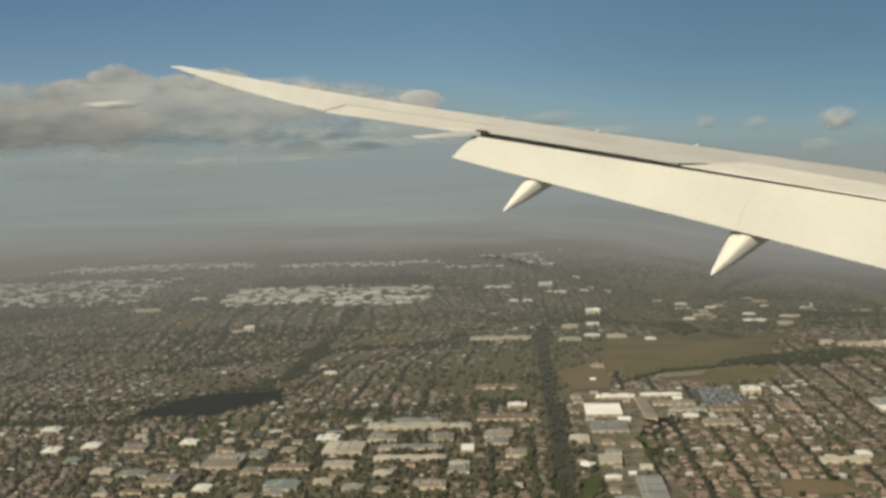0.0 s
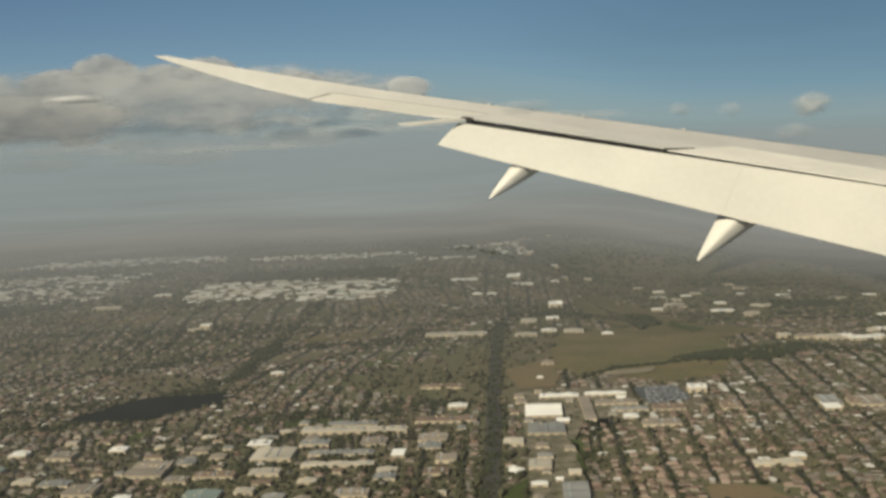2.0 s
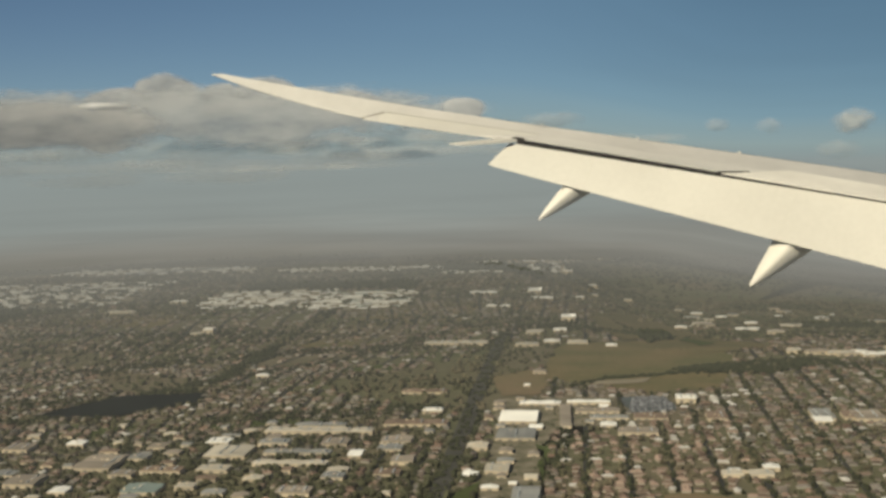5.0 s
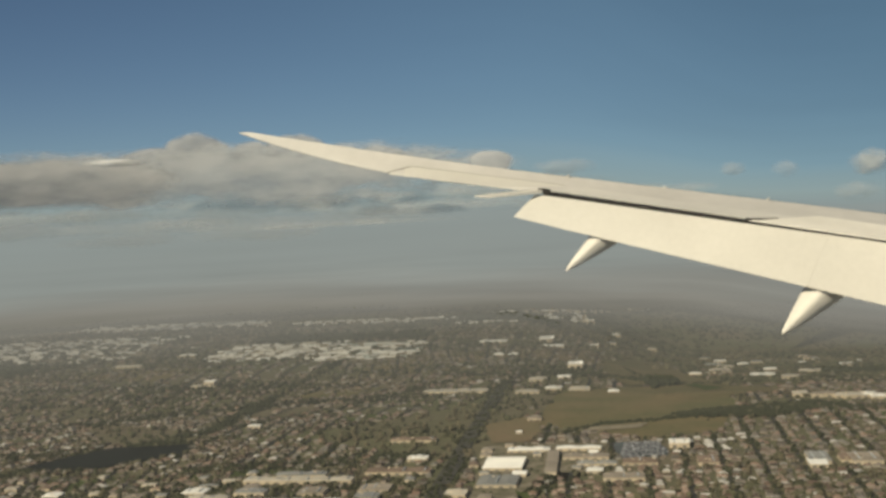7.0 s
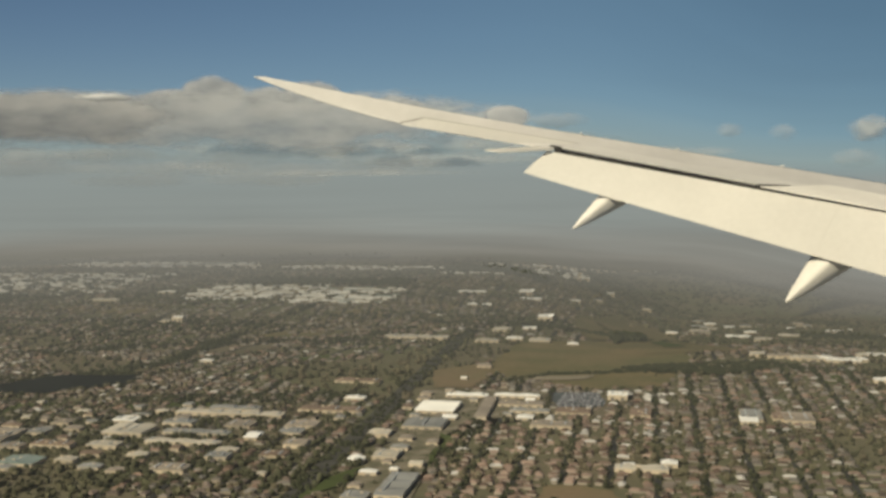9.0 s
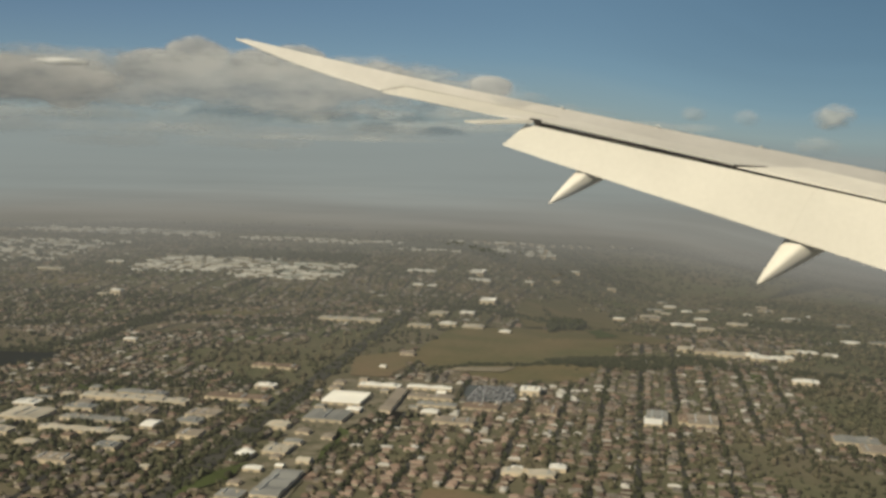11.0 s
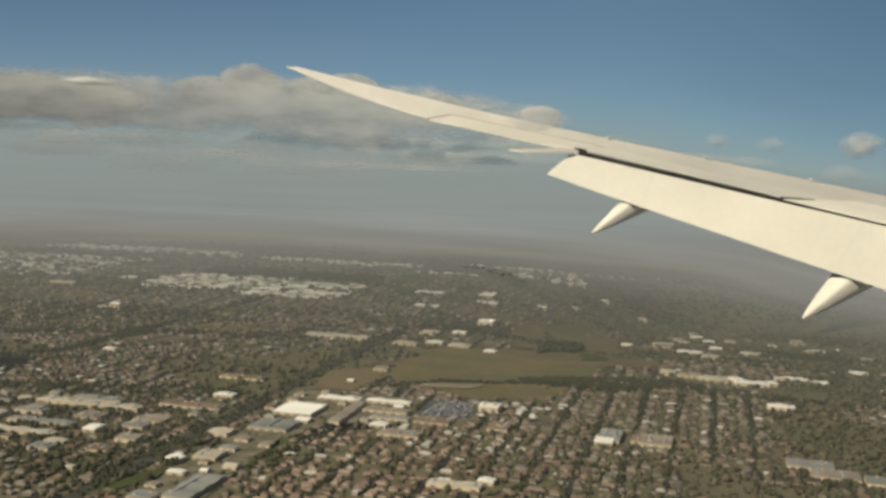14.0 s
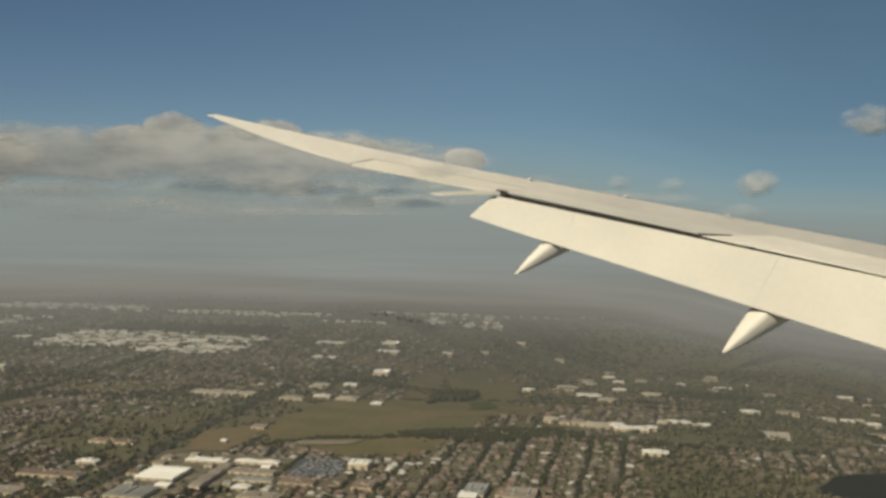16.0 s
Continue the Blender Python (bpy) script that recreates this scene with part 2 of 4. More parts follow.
for k, (x, y, w, d) in enumerate(((1.55, 5.75, 0.30, 0.25), (2.05, 5.55, 0.28, 0.16), (2.55, 6.1, 0.35, 0.25), (1.75, 6.6, 0.40, 0.3), (2.3, 7.2, 0.4, 0.3), (3.0, 7.0, 0.45, 0.35), (1.35, 7.4, 0.35, 0.35), (2.0, 8.6, 0.6, 0.5), (3.1, 8.8, 0.7, 0.5), (1.3, 6.25, 0.22, 0.2), (2.75, 5.2, 0.3, 0.14), (-0.25, 5.15, 0.2, 0.12), (-0.05, 4.55, 0.14, 0.08))):
    shape = [(x + w * (1 + 0.35 * math.sin(q * 2.3 + k)) * math.cos(q * 0.9), y + d * (1 + 0.35 * math.cos(q * 1.7 + k)) * math.sin(q * 0.9)) for q in range(7)]
    flat_patch("grass_field", shape, (GRASS, MEADOW, EARTH)[(0, 0, 1, 2, 0)[k % 5]], ("olive open field in the wooded plain", "olive open field in the wooded plain", "dull green meadow in the wooded plain", "brown open field in the wooded plain", "olive open field in the wooded plain")[k % 5], "field", 0.003)
flat_patch("bare_ground", PADDOCK, EARTH, "brown bare paddock among houses", "bare earth")
flat_patch("grass_field", [(-0.35, 5.6), (0.25, 5.75), (0.35, 6.5), (-0.2, 6.3)], GRASS, "olive open land in front of far works", "field")
flat_patch("grass_field", [(-1.9, 5.9), (-1.3, 5.7), (-1.2, 6.3), (-1.8, 6.6)], GRASS, "olive open land beside far works", "field")
flat_patch("lake", LAKE, WATER, "small dark lake among houses and trees", "lake", 0.0048)
flat_patch("lake", LAKE2, WATER, "dark water at the edge of the suburb", "lake", 0.003)
flat_patch("bare_track", [(0.78, 4.15), (0.98, 4.20), (1.00, 4.27), (0.80, 4.22)], BARE, "pale bare strip of earth beside the field", "bare earth", 0.0056)


def strip(name, pts, width, mat, label, category, lift=0.003):
    bm = bmesh.new()
    rows = []
    n = 40
    for i in range(n + 1):
        u = i / n * (len(pts) - 1)
        k = min(int(u), len(pts) - 2)
        u -= k
        (x0, y0), (x1, y1) = pts[k], pts[k + 1]
        x, y = x0 + (x1 - x0) * u, y0 + (y1 - y0) * u
        d = Vector((y1 - y0, x0 - x1, 0)).normalized() * width / 2
        rows.append([bm.verts.new((x + s * d.x, y + s * d.y, land(x, y) + lift)) for s in (-1, 1)])
    for r0, r1 in zip(rows, rows[1:]):
        bm.faces.new((r0[0], r0[1], r1[1], r1[0]))
    return tagged(part(name, bm, mat), label, category, kind="structure")


AVENUE = [(0.12, -1.2), (0.26, 1.9), (0.31, 2.8), (0.345, 3.47), (0.39, 4.33), (0.46, 5.37)]
strip("road", AVENUE, 0.05, AVENUES, "straight dark tree-lined avenue through the suburb", "road")
CREEK = [(-1.9, 3.75), (-1.1, 3.72), (-0.62, 4.35), (-0.56, 5.0), (-0.46, 6.4)]
strip("road", CREEK, 0.03, ASPHALT, "dark winding road lined with trees", "road")
strip("road", [(1.25, 4.44), (1.66, 4.56), (2.23, 4.40), (3.4, 4.2)], 0.03, ASPHALT, "dark road along the edge of the field", "road")


# ---- distance: painted ground haze and clouds ----
def ramp_node(n, stops):
    col = n.new("ShaderNodeValToRGB")
    while len(col.color_ramp.elements) < len(stops):
        col.color_ramp.elements.new(0.5)
    for el, (p, c) in zip(col.color_ramp.elements, stops):
        el.position, el.color = p, (*c, 1)
    return col


def haze_material():
    """Painted grey distance on a glowing sheet: thin over the near suburb, solid towards the horizon, thinning out into
    the western sky, a blue veil in the east.
    """
    m = bpy.data.materials.new("glowing_painted_haze")
    m.use_nodes = True
    n, l = m.node_tree.nodes, m.node_tree.links
    n.remove(n["Principled BSDF"])
    tc = n.new("ShaderNodeTexCoord")
    no = n.new("ShaderNodeTexNoise")
    no.inputs["Scale"].default_value, no.inputs["Detail"].default_value = 1.0, 6
    mp = n.new("ShaderNodeMapping")
    mp.inputs["Scale"].default_value = (14, 16, 1)
    l.new(tc.outputs["UV"], mp.inputs[0])
    l.new(mp.outputs[0], no.inputs["Vector"])
    sep = n.new("ShaderNodeSeparateXYZ")
    l.new(tc.outputs["UV"], sep.inputs[0])
    off = n.new("ShaderNodeMath")
    off.operation = "MULTIPLY_ADD"
    off.inputs[1].default_value = 0.066
    l.new(no.outputs["Fac"], off.inputs[0])
    sub = n.new("ShaderNodeMath")
    sub.operation = "SUBTRACT"
    sub.inputs[1].default_value = 0.033
    l.new(sep.outputs[0], sub.inputs[0])
    l.new(sub.outputs[0], off.inputs[2])
    col, west, east = ramp_node(n, HAZE_COLOURS), ramp_node(n, [(p, (a, a, a)) for p, a in HAZE_DENSITY + HAZE_WEST]), ramp_node(n, [(p, (a, a, a)) for p, a in HAZE_DENSITY + EAST_SKY_DIM])
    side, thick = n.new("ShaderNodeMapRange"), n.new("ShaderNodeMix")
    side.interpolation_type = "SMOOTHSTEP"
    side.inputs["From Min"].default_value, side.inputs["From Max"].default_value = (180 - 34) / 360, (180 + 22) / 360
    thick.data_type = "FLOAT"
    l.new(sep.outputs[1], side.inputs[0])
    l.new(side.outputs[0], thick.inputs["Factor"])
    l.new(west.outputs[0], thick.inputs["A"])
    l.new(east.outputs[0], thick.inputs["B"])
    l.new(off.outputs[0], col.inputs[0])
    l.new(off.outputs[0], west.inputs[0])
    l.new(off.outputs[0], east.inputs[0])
    em, tr, mx = n.new("ShaderNodeEmission"), n.new("ShaderNodeBsdfTransparent"), n.new("ShaderNodeMixShader")
    # long thin bands of paler and darker air and land
    wide = n.new("ShaderNodeMapping")
    wide.inputs["Scale"].default_value = (52, 24, 1)
    band = n.new("ShaderNodeTexNoise")
    band.inputs["Scale"].default_value, band.inputs["Detail"].default_value = 1.0, 5
    l.new(tc.outputs["UV"], wide.inputs[0])
    l.new(wide.outputs[0], band.inputs["Vector"])
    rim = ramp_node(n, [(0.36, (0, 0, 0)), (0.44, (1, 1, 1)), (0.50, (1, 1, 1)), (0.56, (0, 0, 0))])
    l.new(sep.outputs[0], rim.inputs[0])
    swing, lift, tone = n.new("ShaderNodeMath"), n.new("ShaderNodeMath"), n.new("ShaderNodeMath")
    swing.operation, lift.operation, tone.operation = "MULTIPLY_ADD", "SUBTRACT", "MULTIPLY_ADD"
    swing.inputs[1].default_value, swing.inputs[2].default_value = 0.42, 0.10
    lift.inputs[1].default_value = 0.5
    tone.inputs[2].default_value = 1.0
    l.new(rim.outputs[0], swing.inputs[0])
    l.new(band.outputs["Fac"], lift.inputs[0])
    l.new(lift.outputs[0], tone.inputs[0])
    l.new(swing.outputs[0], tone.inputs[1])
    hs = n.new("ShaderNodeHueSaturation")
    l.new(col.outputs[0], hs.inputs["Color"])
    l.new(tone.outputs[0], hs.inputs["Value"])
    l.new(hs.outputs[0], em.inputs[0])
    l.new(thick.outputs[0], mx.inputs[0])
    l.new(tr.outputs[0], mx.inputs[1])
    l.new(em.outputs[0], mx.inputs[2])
    l.new(mx.outputs[0], n["Material Output"].inputs[0])
    return m


# haze is painted: the sheet glows in these colours, by angle below the horizon
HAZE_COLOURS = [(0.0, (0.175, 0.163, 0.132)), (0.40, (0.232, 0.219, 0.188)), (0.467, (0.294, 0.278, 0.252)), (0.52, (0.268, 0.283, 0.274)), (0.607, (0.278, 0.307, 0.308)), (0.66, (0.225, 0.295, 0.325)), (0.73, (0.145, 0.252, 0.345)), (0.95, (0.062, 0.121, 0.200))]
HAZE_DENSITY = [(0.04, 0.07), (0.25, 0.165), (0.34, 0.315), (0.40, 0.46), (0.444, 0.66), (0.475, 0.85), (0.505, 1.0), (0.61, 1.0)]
# eastern density stays high upward: an added blue veil that dims the sky
HAZE_WEST, EAST_SKY_DIM = [(0.645, 0.66), (0.71, 0.0)], [(0.66, 0.82), (0.72, 0.80), (0.95, 0.88)]
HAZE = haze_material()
azs = [-180 + 1.5 * i for i in range(241)]
verts, faces, uvs = [], [], []
NEAR, FAR = 60, 40
for i in range(NEAR + FAR + 1):
    for q in azs:
        turn = 20 - 2.5 * smooth(3, 8, q) * smooth(70, 50, q)      # where the haze lifts off the land
        r = 0.9 * (turn / 0.9) ** (i / NEAR) if i <= NEAR else turn + (60 - turn) * (i - NEAR) / FAR
        way = (math.sin(radians(q)), math.cos(radians(q)))
        x, y = MX + r * way[0], MY + r * way[1]
        z = land(x, y) + 0.03 + 0.05 * smooth(9, 14, r)
        dip = (0.83 - z) / r
        if i > NEAR:
            d0 = (0.75 - land(MX + turn * way[0], MY + turn * way[1])) / turn
            dip = d0 + (-0.26 - d0) * (i - NEAR) / FAR
            z = 0.83 - r * dip
        verts.append((x, y, z))
        low = (0.012 * smooth(-4, 14, q) + 0.018 * smooth(12, 24, q)) * smooth(0.17, 0.10, dip) * smooth(0.03, 0.09, dip) + 0.06 * smooth(4, 16, q) * smooth(60, 45, q) * smooth(10.5, 15.5, r) * smooth(0.03, 0.10, dip)      # extra painted haze covering the wing's shadow on the far ridge
        # eastward the sheet shifts to its darker blue, dimming the low sky
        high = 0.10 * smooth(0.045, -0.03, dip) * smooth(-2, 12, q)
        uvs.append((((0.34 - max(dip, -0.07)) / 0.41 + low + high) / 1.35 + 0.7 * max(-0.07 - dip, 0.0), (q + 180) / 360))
n = len(azs)
for i in range(NEAR + FAR):
    for j in range(n - 1):
        faces.append((i * n + j, i * n + j + 1, (i + 1) * n + j + 1, (i + 1) * n + j))
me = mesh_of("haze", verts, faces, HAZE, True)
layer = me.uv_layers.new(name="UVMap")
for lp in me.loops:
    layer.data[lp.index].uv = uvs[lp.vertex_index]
haze = tagged(new("backdrop", me), "glowing sheet of painted grey-brown haze over the far plain", "haze", kind="structure")


def cloud_material(name, light, dark, seed, most=0.9, ragged=1.9, scale=0.8, flat=2.0, soft=1.05):
    """Soft vapour: density from noise and from the distance to the cloud's heart, in its own coordinates; lit tops and
    shaded bases are painted in.
    """
    m = bpy.data.materials.new(name)
    m.use_nodes = True
    n, l = m.node_tree.nodes, m.node_tree.links
    n.remove(n["Principled BSDF"])
    tc = n.new("ShaderNodeTexCoord")
    sep = n.new("ShaderNodeSeparateXYZ")
    l.new(tc.outputs["UV"], sep.inputs[0])

    def maths(op, a, b, c=None):
        q = n.new("ShaderNodeMath")
        q.operation = op
        for i, v in enumerate((a, b, c)):
            if v is None:
                continue
            if isinstance(v, (int, float)):
                q.inputs[i].default_value = v
            else:
                l.new(v, q.inputs[i])
        return q.outputs[0]

    no = n.new("ShaderNodeTexNoise")
    no.inputs["Scale"].default_value, no.inputs["Detail"].default_value, no.inputs["Roughness"].default_value = scale, 6, 0.58
    mp = n.new("ShaderNodeMapping")
    mp.inputs["Scale"].default_value = (1, 1, flat)
    mp.inputs["Location"].default_value = (seed, seed * 0.7, 0)
    geo = n.new("ShaderNodeNewGeometry")
    l.new(geo.outputs["Position"], mp.inputs[0])
    l.new(mp.outputs[0], no.inputs["Vector"])
    u = maths("MULTIPLY_ADD", sep.outputs[0], 2.0, -1.0)
    v = maths("MULTIPLY_ADD", sep.outputs[1], 2.0, -1.0)
    d2 = maths("ADD", maths("MULTIPLY", u, u), maths("MULTIPLY", v, v))
    body = maths("SUBTRACT", 1.0, d2)
    dens = maths("ADD", body, maths("MULTIPLY_ADD", no.outputs["Fac"], ragged, 0.05 - ragged * 0.55))
    al = n.new("ShaderNodeMapRange")
    al.interpolation_type = "SMOOTHSTEP"
    al.inputs["From Min"].default_value, al.inputs["From Max"].default_value = 0.0, soft
    al.inputs["To Max"].default_value = most
    l.new(dens, al.inputs[0])
    # nothing beyond the rim of the sheet
    rim = n.new("ShaderNodeMapRange")
    rim.inputs["From Min"].default_value, rim.inputs["From Max"].default_value = 0.0, 0.2
    l.new(body, rim.inputs[0])
    alpha = maths("MULTIPLY", al.outputs[0], rim.outputs[0])
    mix = n.new("ShaderNodeMix")
    mix.data_type = "RGBA"
    mix.inputs["A"].default_value, mix.inputs["B"].default_value = (*dark, 1), (*light, 1)
    # tone rises with height: sunlit tops and shaded undersides put into the colour
    tone = maths("ADD", maths("MULTIPLY", v, 0.45), maths("MULTIPLY_ADD", no.outputs["Fac"], 3.6, -1.35))
    cl = n.new("ShaderNodeClamp")
    l.new(tone, cl.inputs[0])
    l.new(cl.outputs[0], mix.inputs["Factor"])
    df, tr, mx = n.new("ShaderNodeBsdfDiffuse"), n.new("ShaderNodeBsdfTransparent"), n.new("ShaderNodeMixShader")
    # light soaks through vapour from either side
    tl, soak = n.new("ShaderNodeBsdfTranslucent"), n.new("ShaderNodeMixShader")
    soak.inputs[0].default_value = 0.2
    l.new(mix.outputs["Result"], df.inputs[0])
    l.new(mix.outputs["Result"], tl.inputs[0])
    l.new(df.outputs[0], soak.inputs[1])
    l.new(tl.outputs[0], soak.inputs[2])
    l.new(alpha, mx.inputs[0])
    l.new(tr.outputs[0], mx.inputs[1])
    l.new(soak.outputs[0], mx.inputs[2])
    l.new(mx.outputs[0], n["Material Output"].inputs[0])
    return m


CLOUD = cloud_material("grey_cloud", (0.49, 0.50, 0.512), (0.335, 0.352, 0.38), 1.7, 0.95, 1.8, 0.9, flat=3.2, soft=0.85)
NEARBANK = cloud_material("near_grey_cloud", (0.51, 0.515, 0.525), (0.325, 0.342, 0.37), 2.0, 0.95, 1.9, 2.2, flat=3.4, soft=0.8)
# whiter copy of the near cloud colour, painting its sunlit top
NEARLIT = cloud_material("near_painted_sunlit_cloud", (0.84, 0.84, 0.83), (0.62, 0.62, 0.61), 5.0, 0.9, 1.3, 2.6)
BILLOW = cloud_material("billowing_grey_cloud", (0.505, 0.51, 0.52), (0.35, 0.365, 0.392), 4.0, 0.95, 1.2, 1.6, 1.5, 0.5)
PUFF = cloud_material("ragged_grey_cloud", (0.46, 0.46, 0.45), (0.33, 0.335, 0.34), 3.0, 0.66, 2.4, 4.2)
WISP = cloud_material("faint_ragged_cloud", (0.46, 0.465, 0.47), (0.38, 0.39, 0.40), 6.0, 0.32, 2.6, 4.6)
PATCH = cloud_material("low_pale_cloud", (0.42, 0.43, 0.435), (0.31, 0.33, 0.34), 11.0, 0.38, 2.0, 0.9)
VEIL = cloud_material("pale_cloud", (0.50, 0.50, 0.495), (0.40, 0.415, 0.425), 9.0, 0.45, 2.2, 0.9)


def cloud(az, el, wide, high, dist, mat, label, swell=0.45):
    """A soft bulging bank of vapour; az and el in degrees from the middle of the flight path, wide and high in degrees."""
    eye = Vector((MX, MY, 0.83))
    w, h = dist * math.tan(radians(wide / 2)), dist * math.tan(radians(high / 2))
    way = Vector((math.sin(radians(az)), math.cos(radians(az)), 0))
    side, up = Vector((way.y, -way.x, 0)), Vector((0, 0, 1))
    mid = eye + way * dist + up * dist * math.tan(radians(el))
    nx, nz = 24, 12
    vs, fs, uv = [], [], []
    for j in range(nz + 1):
        for i in range(nx + 1):
            a, b = i / nx * 2 - 1, j / nz * 2 - 1
            lump = 0.12 * min(1.0, swell * 3.0) * h * noise.noise((a * 2.5 + az, b * 2 + el, dist))
            bulge = (1 - min(1, a * a + b * b)) * h * swell + lump
            vs.append(side * a * w + up * b * h - way * bulge)
            uv.append((i / nx, j / nz))
    for j in range(nz):
        for i in range(nx):
            k = j * (nx + 1) + i
            fs.append((k, k + 1, k + nx + 2, k + nx + 1))
    me = mesh_of("cloud", vs, fs, mat, True)
    lay = me.uv_layers.new(name="UVMap")
    for lp in me.loops:
        lay.data[lp.index].uv = uv[lp.vertex_index]
    ob = new("cloud", me)
    ob.matrix_world = Matrix.Translation(mid)
    return tagged(ob, label, "cloud", "clouds over the plain")


def bank(az0, az1, el0, el1, dist, mat, label, fade=4.0):
    """A long curved bank of vapour from az0 to az1, with its base at el0 and its tops about el1."""
    eye = Vector((MX, MY, 0.83))
    nx, nz = 90, 14
    vs, fs, uv = [], [], []
    for j in range(nz + 1):
        for i in range(nx + 1):
            az = az0 + (az1 - az0) * i / nx
            v = j / nz
            top = el1 + 0.25 * noise.noise((az * 0.25, dist, 3.0))
            el = el0 + (top - el0) * v
            d = dist * (1 - 0.002 * math.sin(math.pi * v) - 0.0005 * noise.noise((az * 1.5, v * 6, dist)))
            vs.append(eye + Vector((math.sin(radians(az)) * d, math.cos(radians(az)) * d, dist * math.tan(radians(el)))))
            uv.append((0.5 - 0.5 * max(0.0, 1 - (az - az0) / fade) + 0.5 * max(0.0, 1 - (az1 - az) / fade), v))
    for j in range(nz):
        for i in range(nx):
            k = j * (nx + 1) + i
            fs.append((k, k + 1, k + nx + 2, k + nx + 1))
    me = mesh_of("cloud", vs, fs, mat, True)
    lay = me.uv_layers.new(name="UVMap")
    for lp in me.loops:
        lay.data[lp.index].uv = uv[lp.vertex_index]
    return tagged(new("cloud", me), label, "cloud", "clouds over the plain")


BANK = "grey cumulus bank with a flat base above haze"
LIT = "cumulus bank top with sunlight painted in as white"
BUMP = "rounded cumulus head, grey and softly lit"
STREAK = "thin pale cloud streak over haze"
# the near end of the bank
bank(-44, -19.3, 0.35, 3.2, 8.0, NEARBANK, BANK)
cloud(-22.6, 2.75, 3.8, 0.5, 7.8, NEARLIT, LIT)
cloud(-3.45, 2.2, 2.6, 1.3, 20.4, BILLOW, "small rounded grey cumulus puff", 0.1)
# the long bank behind, beyond the wing
bank(-40, -1.5, 0.4, 3.75, 21.5, CLOUD, BANK, 9.0)
for az, el, wide, high, dist in ((-18.2, 3.32, 3.5, 2.1, 22.0), (-20.2, 2.7, 4.4, 1.9, 22.1), (-13.3, 3.2, 3.4, 1.9, 22.05), (-15.4, 2.9, 3.0, 1.9, 22.15), (-9.4, 2.5, 4.4, 1.7, 22.1)):
    cloud(az, el, wide, high, dist, BILLOW, BUMP, 0.05)
for az, el, wide, high, dist in ((-3.0, 1.0, 12, 1.4, 22.6), (-14.0, 0.6, 13, 1.2, 22.8), (-9.0, 0.6, 9, 0.8, 23.0), (-25.0, 0.3, 13, 1.0, 22.7), (-6.0, 0.1, 14, 0.9, 23.3), (-20.0, -0.3, 16, 0.9, 23.5), (3.5, 0.4, 9, 0.8, 23.2), (-12.0, -0.7, 18, 0.8, 23.8)):
    cloud(az, el, wide, high, dist, VEIL, STREAK, 0.1)
for az, el, wide, high in ((-27.5, -0.3, 7, 0.9), (-23.0, 0.4, 6, 0.8), (-17.0, 0.1, 7, 1.0), (-12.5, 0.5, 5, 0.9), (-9.5, -0.2, 7, 1.0), (-4.0, 0.7, 6, 1.0), (-15.5, -0.9, 8, 0.9), (-22.0, -0.9, 7, 0.9), (-31.0, 0.6, 6, 0.8), (1.5, -0.1, 6, 0.9)):
    cloud(az, el, wide, high, 20.2 + 0.01 * az, PATCH, "ragged pale cloud patch low in the haze", 0.08)
cloud(-0.5, 1.6, 3.6, 0.9, 7.6, WISP, "small faint cumulus puff")
cloud(14.3, 1.05, 2.5, 1.5, 8.3, PUFF, "small lone grey cumulus")
cloud(13.7, -0.3, 2.6, 1.0, 8.4, WISP, "small pale cumulus beneath a grey one")
cloud(10.4, 0.9, 1.6, 1.0, 8.3, WISP, "small faint cumulus puff")
cloud(7.9, 1.1, 1.5, 0.8, 8.3, WISP, "small faint cumulus puff")
cloud(19.2, 3.95, 3.0, 1.6, 8.3, PUFF, "small ragged grey cumulus puff")


# ---- the wing ----
FWD = Vector((0.95, 0.30, -0.06))
ROOT = 0.53          # where the flap's outer end meets the rear edge


def te_point(x):
    """The wing's upper rear edge at x: curved up to the raked tip, straight along the flap."""
    if x < ROOT:
        return Vector((x, 16.832 - 0.3063 * x - 0.0067 * x * x, 1.079 - 0.1329 * x + 0.02577 * x * x - 0.00095 * x ** 3))
    u = (x - ROOT) / 4.126
    return Vector((x, 16.668 - 1.499 * u, 1.016 - 0.823 * u))


def le_point(x):
    rise = -0.174 * (x - 0.511) if x > 0.511 else (x - 0.511) * (0.0041 * (x + 4.287) - 0.198)
    return Vector((x, 18.05 - 0.141 * (x + 4.287), 1.274 + rise))


def chord_end(p):
    """Where the line forward from a rear-edge point meets the front edge."""
    c = (18.05 - 0.141 * (p.x + 4.287) - p.y) / (FWD.y + 0.141 * FWD.x)
    return le_point(p.x + FWD.x * c), c


wing = new("aircraft_wing")
wing.location = te_point(ROOT)
tagged(wing, "white swept airliner wing with raked tip and lowered flap", "aircraft wing")
WI = Matrix.Translation(wing.location).inverted()


def wing_part(name, bm, mat, parent=None, label="", smooth=False):
    bm.transform(WI)
    ob = part(name, bm, mat, parent or wing, label, smooth)
    return ob


def section(p, q, thick, tail):
    """Closed wing section from rear edge p to front edge q, round in front."""
    c = (q - p).length
    up = Vector((0, 0, 1))
    ring = []
    for v in (0, 0.08, 0.2, 0.4, 0.6, 0.8, 0.92, 0.98, 1.0):
        ring.append(p.lerp(q, v) + up * (0.004 * c * math.sin(math.pi * v)))
    for v in (0.985, 0.93, 0.8, 0.6, 0.4, 0.2, 0.08, 0.0):
        t = thick * c * math.sqrt(max(0, 1 - v)) * v ** 0.6 * 1.7 + tail * (1 - v)
        ring.append(p.lerp(q, v) - up * t)
    return ring


xs = [-4.27, -4.2, -4.1, -3.95, -3.7, -3.4, -3.0, -2.6, -2.2, -1.8, -1.3, -0.7, -0.1, 0.5]
rings = []
